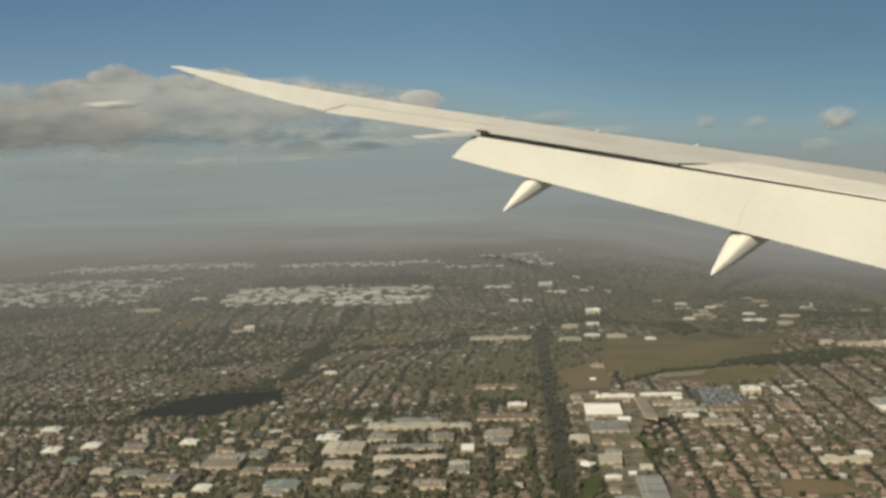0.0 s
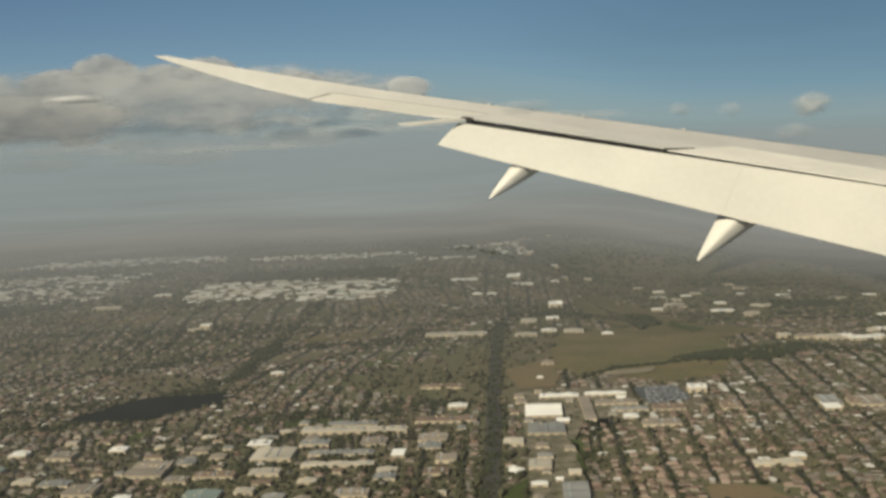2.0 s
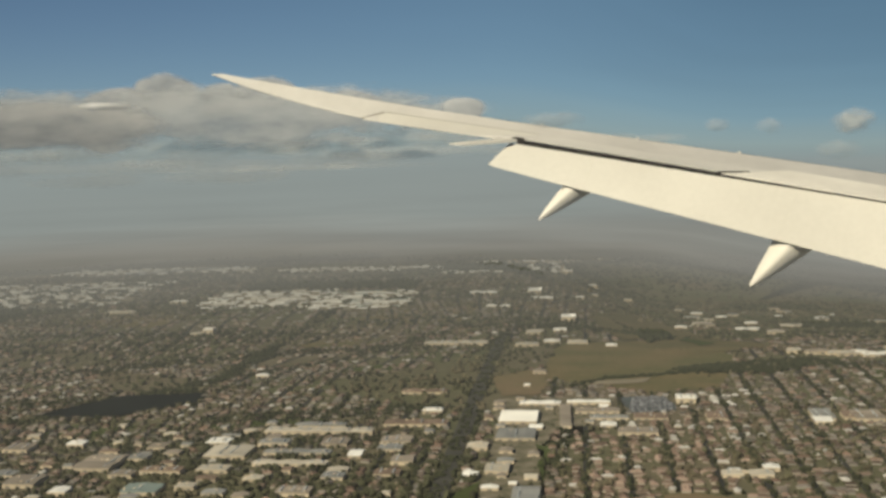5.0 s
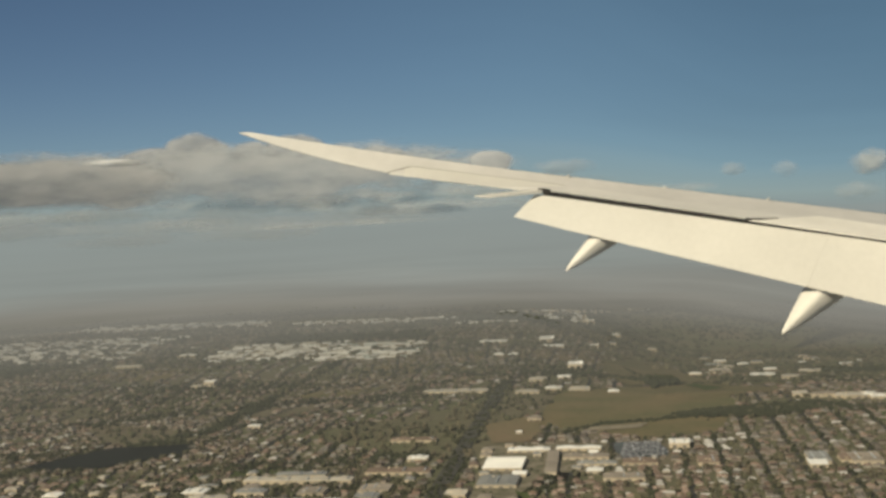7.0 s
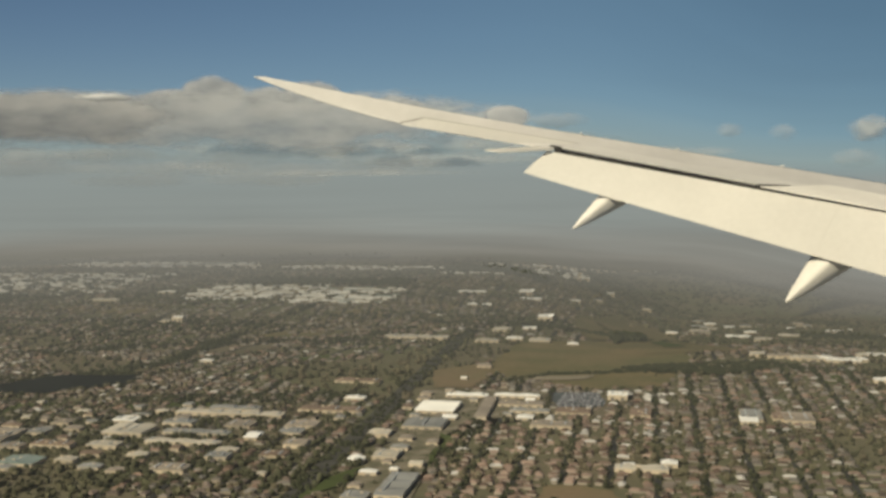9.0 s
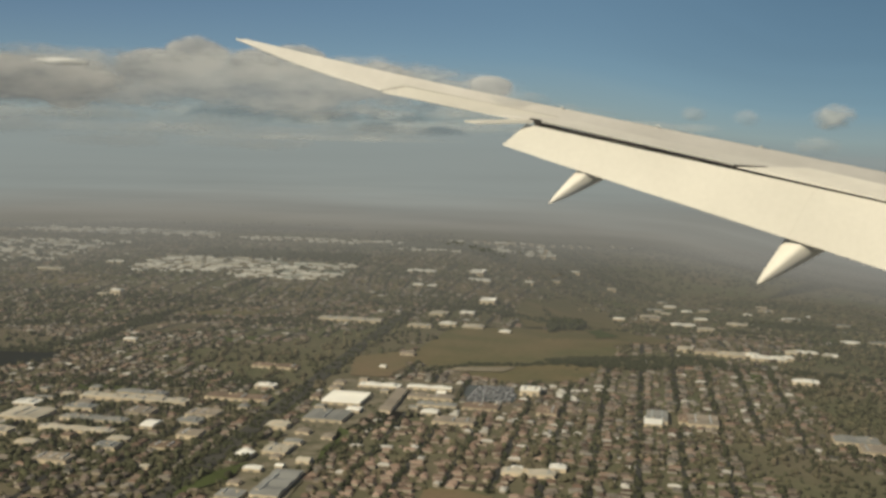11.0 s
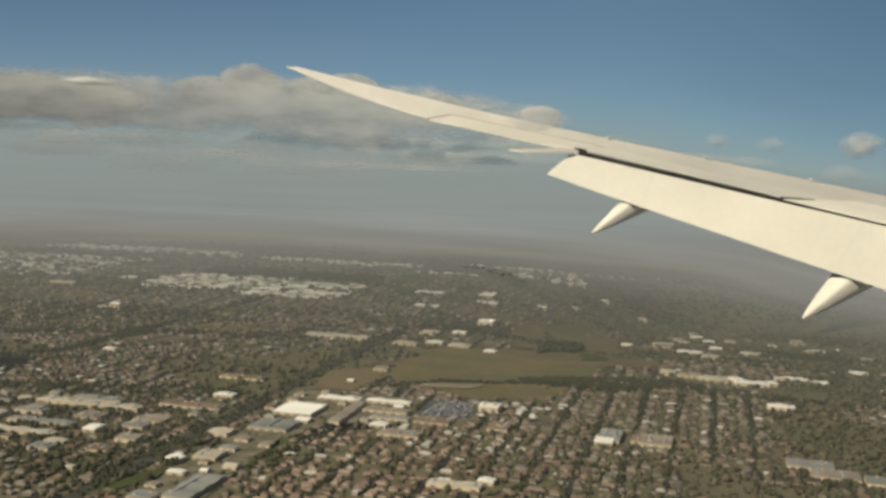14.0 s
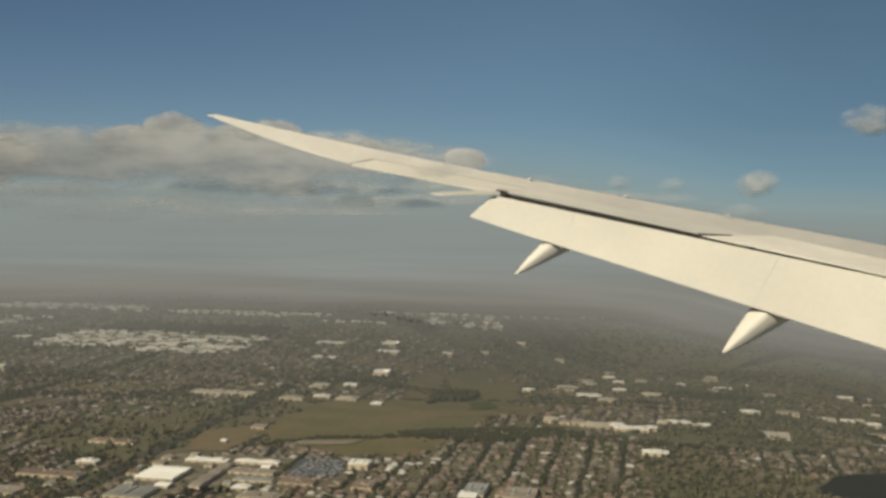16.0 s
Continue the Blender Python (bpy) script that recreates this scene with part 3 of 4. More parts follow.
for x in xs:
    p = te_point(x)
    q, c = chord_end(p)
    if x == xs[0]:
        q = p + FWD * 0.12
    rings.append(section(p, q, 0.05, 0.02))
for x in [0.9 + 0.5 * i for i in range(12)]:
    p = te_point(x) + FWD * 0.02
    rings.append(section(p, chord_end(p)[0], 0.055, 0.012))
wing_part("wing_skin", loft(rings), GREYPAINT, label="pale grey-white wing skin with a raked tip", smooth=True)


def slab(p0, p1, q1, q0, thick0, thick1, bulge=0.0, nseg=6, thin=False):
    """A panel between the edge p0-p1 and the edge q0-q1, thick0 deep at p and thick1 at q, bulged upward between; thin: sharp at its outer end."""
    up = Vector((0, 0, 1))
    rings = []
    for i in range(9):
        s = i / 8
        a, b = p0.lerp(p1, s), q0.lerp(q1, s)
        w = min(1.0, 0.08 + 1.5 * s) if thin else 1.0
        top = [a.lerp(b, k / nseg) + up * bulge * w * math.sin(math.pi * k / nseg) for k in range(nseg + 1)]
        low = [a.lerp(b, k / nseg) - up * w * (thick0 + (thick1 - thick0) * k / nseg) + up * bulge * w * 0.3 * math.sin(math.pi * k / nseg) for k in range(nseg, -1, -1)]
        rings.append(top + low)
    return loft(rings)


def on_wing(x, d, lift=0.0):
    """A point on the upper skin, d metres ahead of the rear edge at x."""
    p = te_point(x)
    q, ln = chord_end(p)
    return p.lerp(q, d / ln) + Vector((0, 0, lift + 0.004 * ln * math.sin(math.pi * max(0, d) / ln)))


# aileron, in line with the wing
wing_part("aileron", slab(on_wing(-1.75, -0.03, -0.012), on_wing(0.30, -0.05, -0.02), on_wing(0.30, 0.62, 0.008), on_wing(-1.75, 0.34, 0.008), 0.012, 0.04), FLAPPAINT, label="white aileron, level with the wing")
wing_part("aileron_gap", slab(on_wing(-1.775, -0.02, 0.008), on_wing(-1.757, -0.02, 0.008), on_wing(-1.757, 0.34, 0.010), on_wing(-1.775, 0.34, 0.010), 0.02, 0.02), GLASSY, label="narrow grey gap at the aileron's outer end")
wing_part("hinge_line", slab(on_wing(-1.75, 0.335, 0.008), on_wing(0.30, 0.615, 0.008), on_wing(0.30, 0.640, 0.010), on_wing(-1.75, 0.355, 0.010), 0.02, 0.02), GLASSY, label="thin grey hinge line of the aileron")
# small fixed end fairing between aileron and flap
e0 = te_point(0.40)
wing_part("end_fairing", slab(e0 - FWD * 0.86 + Vector((0, 0, -0.11)), e0 - FWD * 0.70 + Vector((0.05, -0.08, -0.125)), e0 + Vector((0.16, -0.08, -0.03)), e0 + Vector((0, 0, -0.01)), 0.025, 0.045), FLAPPAINT, label="small white fairing at the flap's outer end")
# slab painted dark for the shaded notch where the flap's outer end meets the wing
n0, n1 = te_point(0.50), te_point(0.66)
wing_part("notch", slab(n0 + Vector((0, -0.02, 0.012)), n1 + Vector((0, -0.02, 0.008)), n1 + FWD * 0.07 + Vector((0, 0, 0.012)), n0 + FWD * 0.07 + Vector((0, 0, 0.015)), 0.06, 0.06), GAPSHADE, label="small slab painted dark for the shade in the flap-end notch")
# spoilers; the inner ones reach a little further over the flap and droop behind, so that they catch more sun
for x0, x1, back, up0, ahead, up1, mat in ((0.62, 1.95, 0.0, 0.010, 0.62, 0.006, PAINT), (1.962, 3.32, 0.0, 0.012, 0.80, 0.006, PAINT), (3.345, 4.75, 0.03, -0.008, 1.0, 0.050, FAIRPAINT), (4.762, 6.2, 0.03, -0.008, 1.05, 0.050, FAIRPAINT)):
    wing_part("spoiler", slab(on_wing(x0, -0.01 - back, up0), on_wing(x1, -0.01 - back, up0), on_wing(x1, ahead + 0.05, up1), on_wing(x0, ahead, up1), 0.010, 0.06), mat, label="white spoiler panel, lying flat")
wing_part("spoiler_gap", slab(on_wing(3.29, -0.03, 0.012), on_wing(3.35, -0.03, 0.012), on_wing(3.35, 0.40, 0.020), on_wing(3.31, 0.40, 0.020), 0.05, 0.03), GAPSHADE, label="dark slanting gap between two spoilers")


# small bright housings along the front edge
for x in (0.95, 2.35, 3.80):
    p = le_point(x)
    ring = [[p + Vector((0.018 * math.cos(q * math.pi / 4), -0.10 + s, 0.014 * math.sin(q * math.pi / 4) + 0.010)) for q in range(8)] for s in (0.0, 0.05, 0.16)]
    wing_part("edge_housing", loft(ring), PAINT, label="small white housing on the front edge")


def flap_edge(u):
    """Upper front edge and rear edge of the lowered flap at u."""
    top = Vector((0.46 + 4.20 * u, 16.69 - 1.52 * u, 0.948 - 0.807 * u))
    low = Vector((0.131 + 4.466 * u, 16.55 - 1.80 * u, 0.637 - 1.246 * u))
    return top, low


# solid fill whose dark colour paints the shade between wing and flap
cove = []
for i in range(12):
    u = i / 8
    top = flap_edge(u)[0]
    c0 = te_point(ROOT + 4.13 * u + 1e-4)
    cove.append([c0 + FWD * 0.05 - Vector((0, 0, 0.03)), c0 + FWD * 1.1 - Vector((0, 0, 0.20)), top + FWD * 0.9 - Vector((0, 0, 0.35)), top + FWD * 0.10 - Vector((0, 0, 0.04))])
wing_part("flap_cove_shade", loft(cove), GAPSHADE, label="solid fill painted dark for the shade between wing and flap")
for u0, v0, u1, v1 in ((0.0, 0.0, 0.2804, 0.3074), (0.2809, 0.3079, 0.9072, 0.8452), (0.9077, 0.8457, 1.36, 1.30)):
    t0, l0, t1, l1 = flap_edge(u0)[0], flap_edge(v0)[1], flap_edge(u1)[0], flap_edge(v1)[1]
    f = wing_part("flap_panel", slab(l0, l1, t1, t0, 0.015, 0.12, 0.03, 10, thin=u0 == 0), FLAPPAINT, label="cream-white lowered flap panel", smooth=False)


def fairing(tip, way, length, radius):
    """A flap track fairing: a slab-sided pointed tail that runs forward under the flap, then a solid painted dark for
    the shaded open joint.
    """
    axis = Vector(way).normalized()
    side = axis.cross(Vector((0, 0, 1))).normalized()
    up = side.cross(axis)

    def ring(c, r, n=24):
        pts = []
        for i in range(n):
            q = 2 * math.pi * i / n
            x, z = math.cos(q), math.sin(q)
            m = (abs(x) ** 3 + abs(z) ** 3) ** (-1 / 3)
            pts.append(c + side * r * 0.80 * x * m + up * r * (0.5 if z > 0 else 0.95) * z * m)
        return pts

    rings = [ring(tip + axis * length * k / 14, radius * (0.06 + 0.94 * (k / 14) ** 0.82)) for k in range(15)]
    ob = wing_part("track_fairing", loft(rings), FAIRPAINT, label="white pointed flap track fairing", smooth=True)
    # the joint's shade is painted: a closed dark body, not an opening
    base = tip + axis * length
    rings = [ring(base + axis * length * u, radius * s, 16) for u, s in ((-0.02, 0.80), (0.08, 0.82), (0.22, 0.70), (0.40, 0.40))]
    wing_part("joint_shade", loft(rings), GAPSHADE, ob, label="solid body painted dark for the shaded joint ahead of the fairing")


fairing(Vector((0.845, 15.95, -0.135)), (0.50, 0.34, 0.42), 0.99, 0.25)
fairing(Vector((3.530, 14.85, -0.994)), (0.56, 0.37, 0.50), 1.17, 0.33)

# ---- works and warehouses ----
def warehouse(x, y, w, d, tone, h=0.0095, rot=-4.0, bays=0, label="", plain=False):
    """A large shed: walls, a low ridged roof that overhangs, roller doors along its front."""
    h *= random.uniform(0.85, 1.2)
    d *= 1.3
    base = new("warehouse")
    base.matrix_world = pose(x, y, land(x, y), 0, 0, rot)
    tagged(base, label or {"white": "low white warehouse with a bright metal roof", "cream": "long low cream-roofed factory building", "beige": "beige flat-roofed commercial building", "grey": "grey metal-roofed industrial shed", "brown": "brown-roofed low commercial building", "teal": "dull teal metal-roofed industrial shed"}[tone], "building", "works and warehouses")
    bm = bmesh.new()
    bmesh.ops.create_cube(bm, size=1, matrix=Matrix.Translation((0, 0, h / 2 - 0.01)) @ Matrix.Diagonal((w, d, h + 0.02, 1)))
    part("wall", bm, CONCRETE, base)
    n = bays or max(1, round(max(w, d) / 0.07))
    along = w >= d
    for k in range(n):
        u0, u1 = -0.5 + k / n, -0.5 + (k + 1) / n
        rise = 0.12 * (min(w, d) if not along else min(d, w / n))
        rise = min(rise, 0.0035)
        e = 0.001
        if along:
            a, b = u0 * w, u1 * w
            ring = lambda yy: [(a, yy, h), (b, yy, h), (b, yy, h + 0.0015), ((a + b) / 2, yy, h + 0.0015 + rise), (a, yy, h + 0.0015)]
            bm = loft([[Vector(p) for p in ring(-d / 2 - e)], [Vector(p) for p in ring(d / 2 + e)]])
        else:
            a, b = u0 * d, u1 * d
            ring = lambda xx: [(xx, a, h), (xx, b, h), (xx, b, h + 0.0015), (xx, (a + b) / 2, h + 0.0015 + rise), (xx, a, h + 0.0015)]
            bm = loft([[Vector(p) for p in ring(-w / 2 - e)], [Vector(p) for p in ring(w / 2 + e)]])
        part("roof", bm, SHEDS[tone], base)
    for k in range(max(1, round(w / 0.03))):
        u = -0.5 + (k + 0.5) / max(1, round(w / 0.03))
        bm = bmesh.new()
        bmesh.ops.create_cube(bm, size=1, matrix=Matrix.Translation((u * w, -d / 2 - 0.0004, h * 0.35)) @ Matrix.Diagonal((0.012, 0.001, h * 0.6, 1)))
        part("roller_door", bm, GLASSY, base)
    if w > 0.05 and d > 0.03 and y < 5.3 and not plain:
        for k in range(random.randint(1, 2 + int(w / 0.05))):
            bm = bmesh.new()
            u, v = random.uniform(-0.4, 0.4) * w, random.uniform(-0.38, 0.38) * d
            bmesh.ops.create_cube(bm, size=1, matrix=Matrix.Translation((u, v, h + 0.0035)) @ Matrix.Diagonal((0.006, 0.005, 0.005, 1)))
            part("roof_vent", bm, CONCRETE, base)
        for k in range(int(w / 0.03)):
            u = -0.5 + (k + 0.5) / int(w / 0.03)
            if random.random() < 0.5:
                bm = bmesh.new()
                bmesh.ops.create_cube(bm, size=1, matrix=Matrix.Translation((u * w, 0, h + 0.0034)) @ Matrix.Diagonal((0.004, d * 0.8, 0.004, 1)))
                part("roof_light", bm, SKYLIGHT, base)
    FOOT.append((x, y, w / 2 + 0.012, d / 2 + 0.012, rot))


FOOT = []
# along the avenue and the near works
warehouse(-0.09, 3.53, 0.335, 0.032, "cream", label="very long low cream factory building")
warehouse(-0.10, 3.61, 0.163, 0.028, "grey")
warehouse(-0.31, 3.30, 0.120, 0.085, "cream")
warehouse(-0.11, 3.18, 0.210, 0.024, "cream", label="long low cream factory building")
warehouse(-0.11, 3.29, 0.194, 0.026, "grey")
warehouse(-0.45, 3.12, 0.115, 0.030, "brown")
warehouse(-0.31, 3.13, 0.087, 0.036, "cream")
warehouse(-0.65, 3.20, 0.107, 0.110, "beige")
warehouse(-0.45, 2.95, 0.098, 0.055, "teal")
warehouse(-0.34, 2.97, 0.052, 0.026, "cream")
warehouse(-0.89, 3.10, 0.088, 0.034, "grey")
warehouse(-0.55, 3.09, 0.065, 0.032, "beige")
warehouse(-0.80, 3.41, 0.054, 0.032, "white")
warehouse(-1.10, 3.40, 0.054, 0.036, "white")
warehouse(-0.79, 3.03, 0.085, 0.070, "beige")
warehouse(-1.21, 3.36, 0.054, 0.040, "white")
warehouse(0.06, 3.27, 0.037, 0.050, "white")
warehouse(-0.66, 2.94, 0.047, 0.034, "white")
warehouse(-1.11, 3.24, 0.046, 0.030, "teal")
warehouse(-0.96, 3.37, 0.077, 0.050, "beige")
warehouse(-1.30, 3.62, 0.064, 0.034, "white")
warehouse(-0.54, 3.37, 0.053, 0.034, "beige")
warehouse(-0.56, 3.26, 0.057, 0.038, "grey")
warehouse(-0.18, 3.04, 0.053, 0.024, "cream")
warehouse(0.52, 3.68, 0.118, 0.112, "white", 0.012, bays=5, label="large bright white warehouse beside the avenue", plain=True)
warehouse(0.51, 3.46, 0.115, 0.085, "grey")
warehouse(0.59, 3.87, 0.136, 0.030, "white")
warehouse(0.665, 3.69, 0.034, 0.230, "beige", rot=-2)
warehouse(0.75, 3.87, 0.144, 0.022, "white")
warehouse(0.39, 3.05, 0.042, 0.026, "white")
warehouse(0.46, 3.11, 0.062, 0.060, "cream")
warehouse(0.53, 2.84, 0.066, 0.150, "grey")
warehouse(0.45, 2.74, 0.060, 0.036, "grey")
warehouse(0.77, 3.75, 0.140, 0.034, "beige")
warehouse(0.93, 3.67, 0.105, 0.045, "brown")
warehouse(1.07, 3.89, 0.062, 0.050, "white", 0.018)
warehouse(0.87, 3.48, 0.118, 0.040, "beige")
warehouse(1.13, 3.66, 0.060, 0.070, "brown")
warehouse(1.45, 3.66, 0.060, 0.100, "grey")
warehouse(1.07, 3.06, 0.026, 0.034, "white")
warehouse(1.17, 3.09, 0.042, 0.024, "white")
warehouse(0.24, 3.78, 0.065, 0.028, "white")
warehouse(0.20, 3.62, 0.199, 0.040, "brown")
warehouse(1.58, 3.64, 0.085, 0.090, "beige")
warehouse(2.03, 3.42, 0.120, 0.055, "beige")
warehouse(2.13, 3.40, 0.060, 0.060, "grey")
warehouse(1.10, 3.04, 0.130, 0.030, "cream", label="long low cream hall among houses")
warehouse(1.435, 3.60, 0.050, 0.060, "white")
warehouse(1.555, 3.65, 0.090, 0.060, "brown")
warehouse(1.98, 3.51, 0.120, 0.050, "grey")
warehouse(0.19, 4.08, 0.160, 0.030, "brown", label="low brown-roofed block beside the avenue")
warehouse(0.55, 4.16, 0.020, 0.020, "white")
warehouse(0.60, 4.40, 0.050, 0.030, "beige")
warehouse(0.40, 3.33, 0.060, 0.040, "cream")
warehouse(0.57, 3.55, 0.040, 0.034, "white")
warehouse(0.80, 3.66, 0.120, 0.024, "grey")
warehouse(0.79, 3.57, 0.050, 0.030, "white")
warehouse(0.16, 3.42, 0.090, 0.050, "beige")
warehouse(0.15, 3.33, 0.070, 0.040, "grey")
warehouse(-0.02, 3.40, 0.080, 0.050, "beige")
warehouse(0.20, 3.20, 0.060, 0.050, "beige")
warehouse(-0.20, 3.40, 0.090, 0.034, "grey")
warehouse(-0.37, 3.42, 0.070, 0.040, "white")
warehouse(0.17, 3.08, 0.070, 0.034, "brown")
warehouse(0.03, 3.05, 0.060, 0.034, "grey")
warehouse(-0.05, 2.92, 0.090, 0.040, "beige")
for k in range(140):
    x, y = random.uniform(0.41, 0.83), random.uniform(2.62, 3.95)
    w, d = random.uniform(0.018, 0.05), random.uniform(0.014, 0.03)
    if (x < 0.57 or y > 3.58) and all(abs(x - f[0]) > f[2] + w / 2 or abs(y - f[1]) > f[3] + d * 0.65 for f in FOOT):
        warehouse(x, y, w, d, random.choice(("white", "cream", "beige", "grey", "brown", "beige")), 0.008, bays=1, label="small low shed crowded in a works yard")
for k in range(90):
    x, y = random.uniform(-1.0, 0.25), random.uniform(2.85, 3.65)
    w, d = random.uniform(0.02, 0.06), random.uniform(0.014, 0.03)
    if all(abs(x - f[0]) > f[2] + w / 2 or abs(y - f[1]) > f[3] + d * 0.65 for f in FOOT):
        warehouse(x, y, w, d, random.choice(("cream", "beige", "grey", "brown", "brown")), 0.008, bays=1, label="small low shed among works and houses")
# beyond the field
warehouse(0.63, 7.05, 0.080, 0.120, "white", 0.02)
warehouse(0.66, 6.72, 0.138, 0.060, "white")
warehouse(0.78, 5.91, 0.071, 0.080, "white", 0.02)
warehouse(0.92, 4.99, 0.047, 0.030, "white")
warehouse(0.25, 5.07, 0.278, 0.045, "cream")
warehouse(0.56, 5.01, 0.100, 0.034, "cream")
warehouse(0.67, 5.09, 0.070, 0.034, "white")
warehouse(0.78, 5.07, 0.090, 0.050, "cream")
warehouse(0.60, 5.35, 0.080, 0.060, "cream")
warehouse(0.72, 5.45, 0.060, 0.050, "white")
warehouse(0.32, 6.81, 0.164, 0.060, "white")
warehouse(0.38, 6.22, 0.053, 0.040, "white")
warehouse(0.46, 6.21, 0.053, 0.040, "white")
for k in range(9):
    warehouse(1.64 + 0.045 * k + random.uniform(-0.01, 0.01), 4.74 - 0.012 * k + random.uniform(-0.03, 0.03), random.uniform(0.04, 0.075), random.uniform(0.025, 0.045), random.choice(("white", "cream", "white", "beige")), 0.011, bays=1, label="low pale shed in a long row of works")
for k in range(5):
    warehouse(2.06 + 0.04 * k + random.uniform(-0.01, 0.01), 4.93 - 0.02 * k + random.uniform(-0.05, 0.05), random.uniform(0.035, 0.07), random.uniform(0.025, 0.045), random.choice(("white", "cream", "grey")), 0.011, bays=1, label="low pale shed in a long row of works")
warehouse(1.99, 4.25, 0.088, 0.034, "white")
warehouse(2.45, 4.70, 0.100, 0.080, "cream")
# the white roof colour stands in for a sun glint on this building
warehouse(-0.965, 5.48, 0.050, 0.040, "white", 0.025, label="small building painted white for a sun glint, among distant trees")
for k in range(40):
    r, az = random.uniform(5.6, 11.0), radians(random.uniform(0, 22))
    warehouse(MX + r * math.sin(az), MY + r * math.cos(az), random.uniform(0.05, 0.13), random.uniform(0.03, 0.05), random.choice(("white", "cream", "grey", "beige")), 0.016, bays=1)
for k in range(24):
    az = radians(-4.4 + 0.37 * k)
    r = next(q / 20 for q in range(100, 400) if 0.83 - land(MX + q / 20 * math.sin(az), MY + q / 20 * math.cos(az)) < 0.100 * q / 20)
    warehouse(MX + r * math.sin(az), MY + r * math.cos(az) + random.uniform(-0.1, 0.1), random.uniform(0.05, 0.12), 0.04, random.choice(("white", "cream", "beige")), 0.012, bays=1, label="distant pale shed fading into haze")
warehouse(-1.68, 6.26, 0.16, 0.05, "cream")
warehouse(-1.47, 6.66, 0.10, 0.04, "white")
warehouse(1.79, 6.44, 0.13, 0.05, "white", 0.016)
warehouse(2.17, 6.95, 0.16, 0.05, "cream", 0.016)
warehouse(2.55, 5.98, 0.09, 0.04, "white", 0.014)
warehouse(-0.46, 4.40, 0.05, 0.02, "white")
warehouse(-1.02, 5.46, 0.07, 0.03, "cream")
# far works: bright districts of many sheds, too many and too far to tell apart
def district(cx, cy, w, d, count, tones, label):
    V, F, M = [], [], []
    mats = [PALEWALL] + [SHEDS[t] for t in tones]
    count *= 2
    for k in range(count * 3):
        x, y = cx + random.uniform(-w, w) / 2, cy + random.uniform(-d, d) / 2
        hw, hd = random.uniform(0.012, 0.05), random.uniform(0.010, 0.024)
        if count <= 0 or any(abs(x - f[0]) < f[2] + hw - 0.006 and abs(y - f[1]) < f[3] + hd + 0.004 for f in FOOT):
            continue
        count -= 1
        FOOT.append((x, y, hw + 0.008, hd + 0.008, 0))
        z, h, b = land(x, y), random.uniform(0.006, 0.010), len(V)
        V += [(x + i * hw, y + j * hd, z + q) for q in (-0.02, h) for i, j in ((-1, -1), (1, -1), (1, 1), (-1, 1))]
        F += [tuple(b + i for i in f) for f in ((0, 1, 5, 4), (1, 2, 6, 5), (2, 3, 7, 6), (3, 0, 4, 7))]
        M += [0] * 4
        b = len(V)
        V += [(x + i * (hw + 0.001), y + j * (hd + 0.001), z + h) for i, j in ((-1, -1), (1, -1), (1, 1), (-1, 1))]
        V += [(x - hw - 0.001, y, z + h + 0.003), (x + hw + 0.001, y, z + h + 0.003)]
        F += [tuple(b + i for i in f) for f in ((0, 1, 5, 4), (2, 3, 4, 5), (1, 2, 5), (3, 0, 4))]
        M += [random.randrange(1, len(mats))] * 4
    me = mesh_of("far_works", V, F, mats[0])
    for m in mats[1:]:
        me.materials.append(m)
    me.polygons.foreach_set("material_index", M)
    tagged(new("far_works", me), label, "works", kind="stuff")


PALE = "far district of many low pale-roofed sheds"
district(-0.95, 6.75, 0.70, 0.75, 70, ("white", "white", "cream", "grey"), PALE)
district(-0.36, 6.65, 0.50, 0.75, 50, ("white", "cream", "white", "teal"), PALE)
district(-2.5, 7.15, 1.3, 1.2, 90, ("white", "white", "cream", "grey"), PALE)
district(-0.55, 8.35, 1.3, 0.24, 34, ("white", "white", "cream"), "thin bright strip of far sheds under haze")
for cx, cy, w, d, count in ((0.22, 8.02, 0.36, 0.10, 6), (0.50, 8.32, 0.26, 0.14, 6), (0.66, 8.95, 0.12, 0.5, 5), (0.79, 9.8, 0.12, 0.6, 5), (0.91, 10.8, 0.12, 0.7, 5)):
    district(cx, cy, w, d, count, ("white", "white", "cream"), "broken pale strip of far sheds behind woods")
district(-2.2, 8.5, 1.5, 0.40, 50, ("white", "white", "cream"), "thin bright strip of far sheds under haze")

# ---- suburb: houses and trees ----
GRID = radians(-3.5)           # the streets run a little east of straight ahead
CG, SG = math.cos(GRID), math.sin(GRID)


def inside(x, y, poly):
    hit = False
    for i, (x0, y0) in enumerate(poly):
        x1, y1 = poly[i - 1]
        if (y0 > y) != (y1 > y) and x < (x1 - x0) * (y - y0) / (y1 - y0) + x0:
            hit = not hit
    return hit


def near_line(x, y, pts, w):
    for (x0, y0), (x1, y1) in zip(pts, pts[1:]):
        d = (x1 - x0) ** 2 + (y1 - y0) ** 2
        u = min(max(((x - x0) * (x1 - x0) + (y - y0) * (y1 - y0)) / d, 0), 1)
        if math.hypot(x - x0 - u * (x1 - x0), y - y0 - u * (y1 - y0)) < w:
            return True
    return False


CELLS = {}
for f in FOOT:
    rr = max(f[2], f[3]) + 0.03
    for i in range(int((f[0] - rr) * 5) - 1, int((f[0] + rr) * 5) + 2):
        for j in range(int((f[1] - rr) * 5) - 1, int((f[1] + rr) * 5) + 2):
            CELLS.setdefault((i, j), []).append(f)


def built(x, y, m=0.0):
    for fx, fy, hw, hd, rot in CELLS.get((int(x * 5), int(y * 5)), ()):
        if abs(x - fx) < hw + m and abs(y - fy) < hd + m:
            return True
    return False


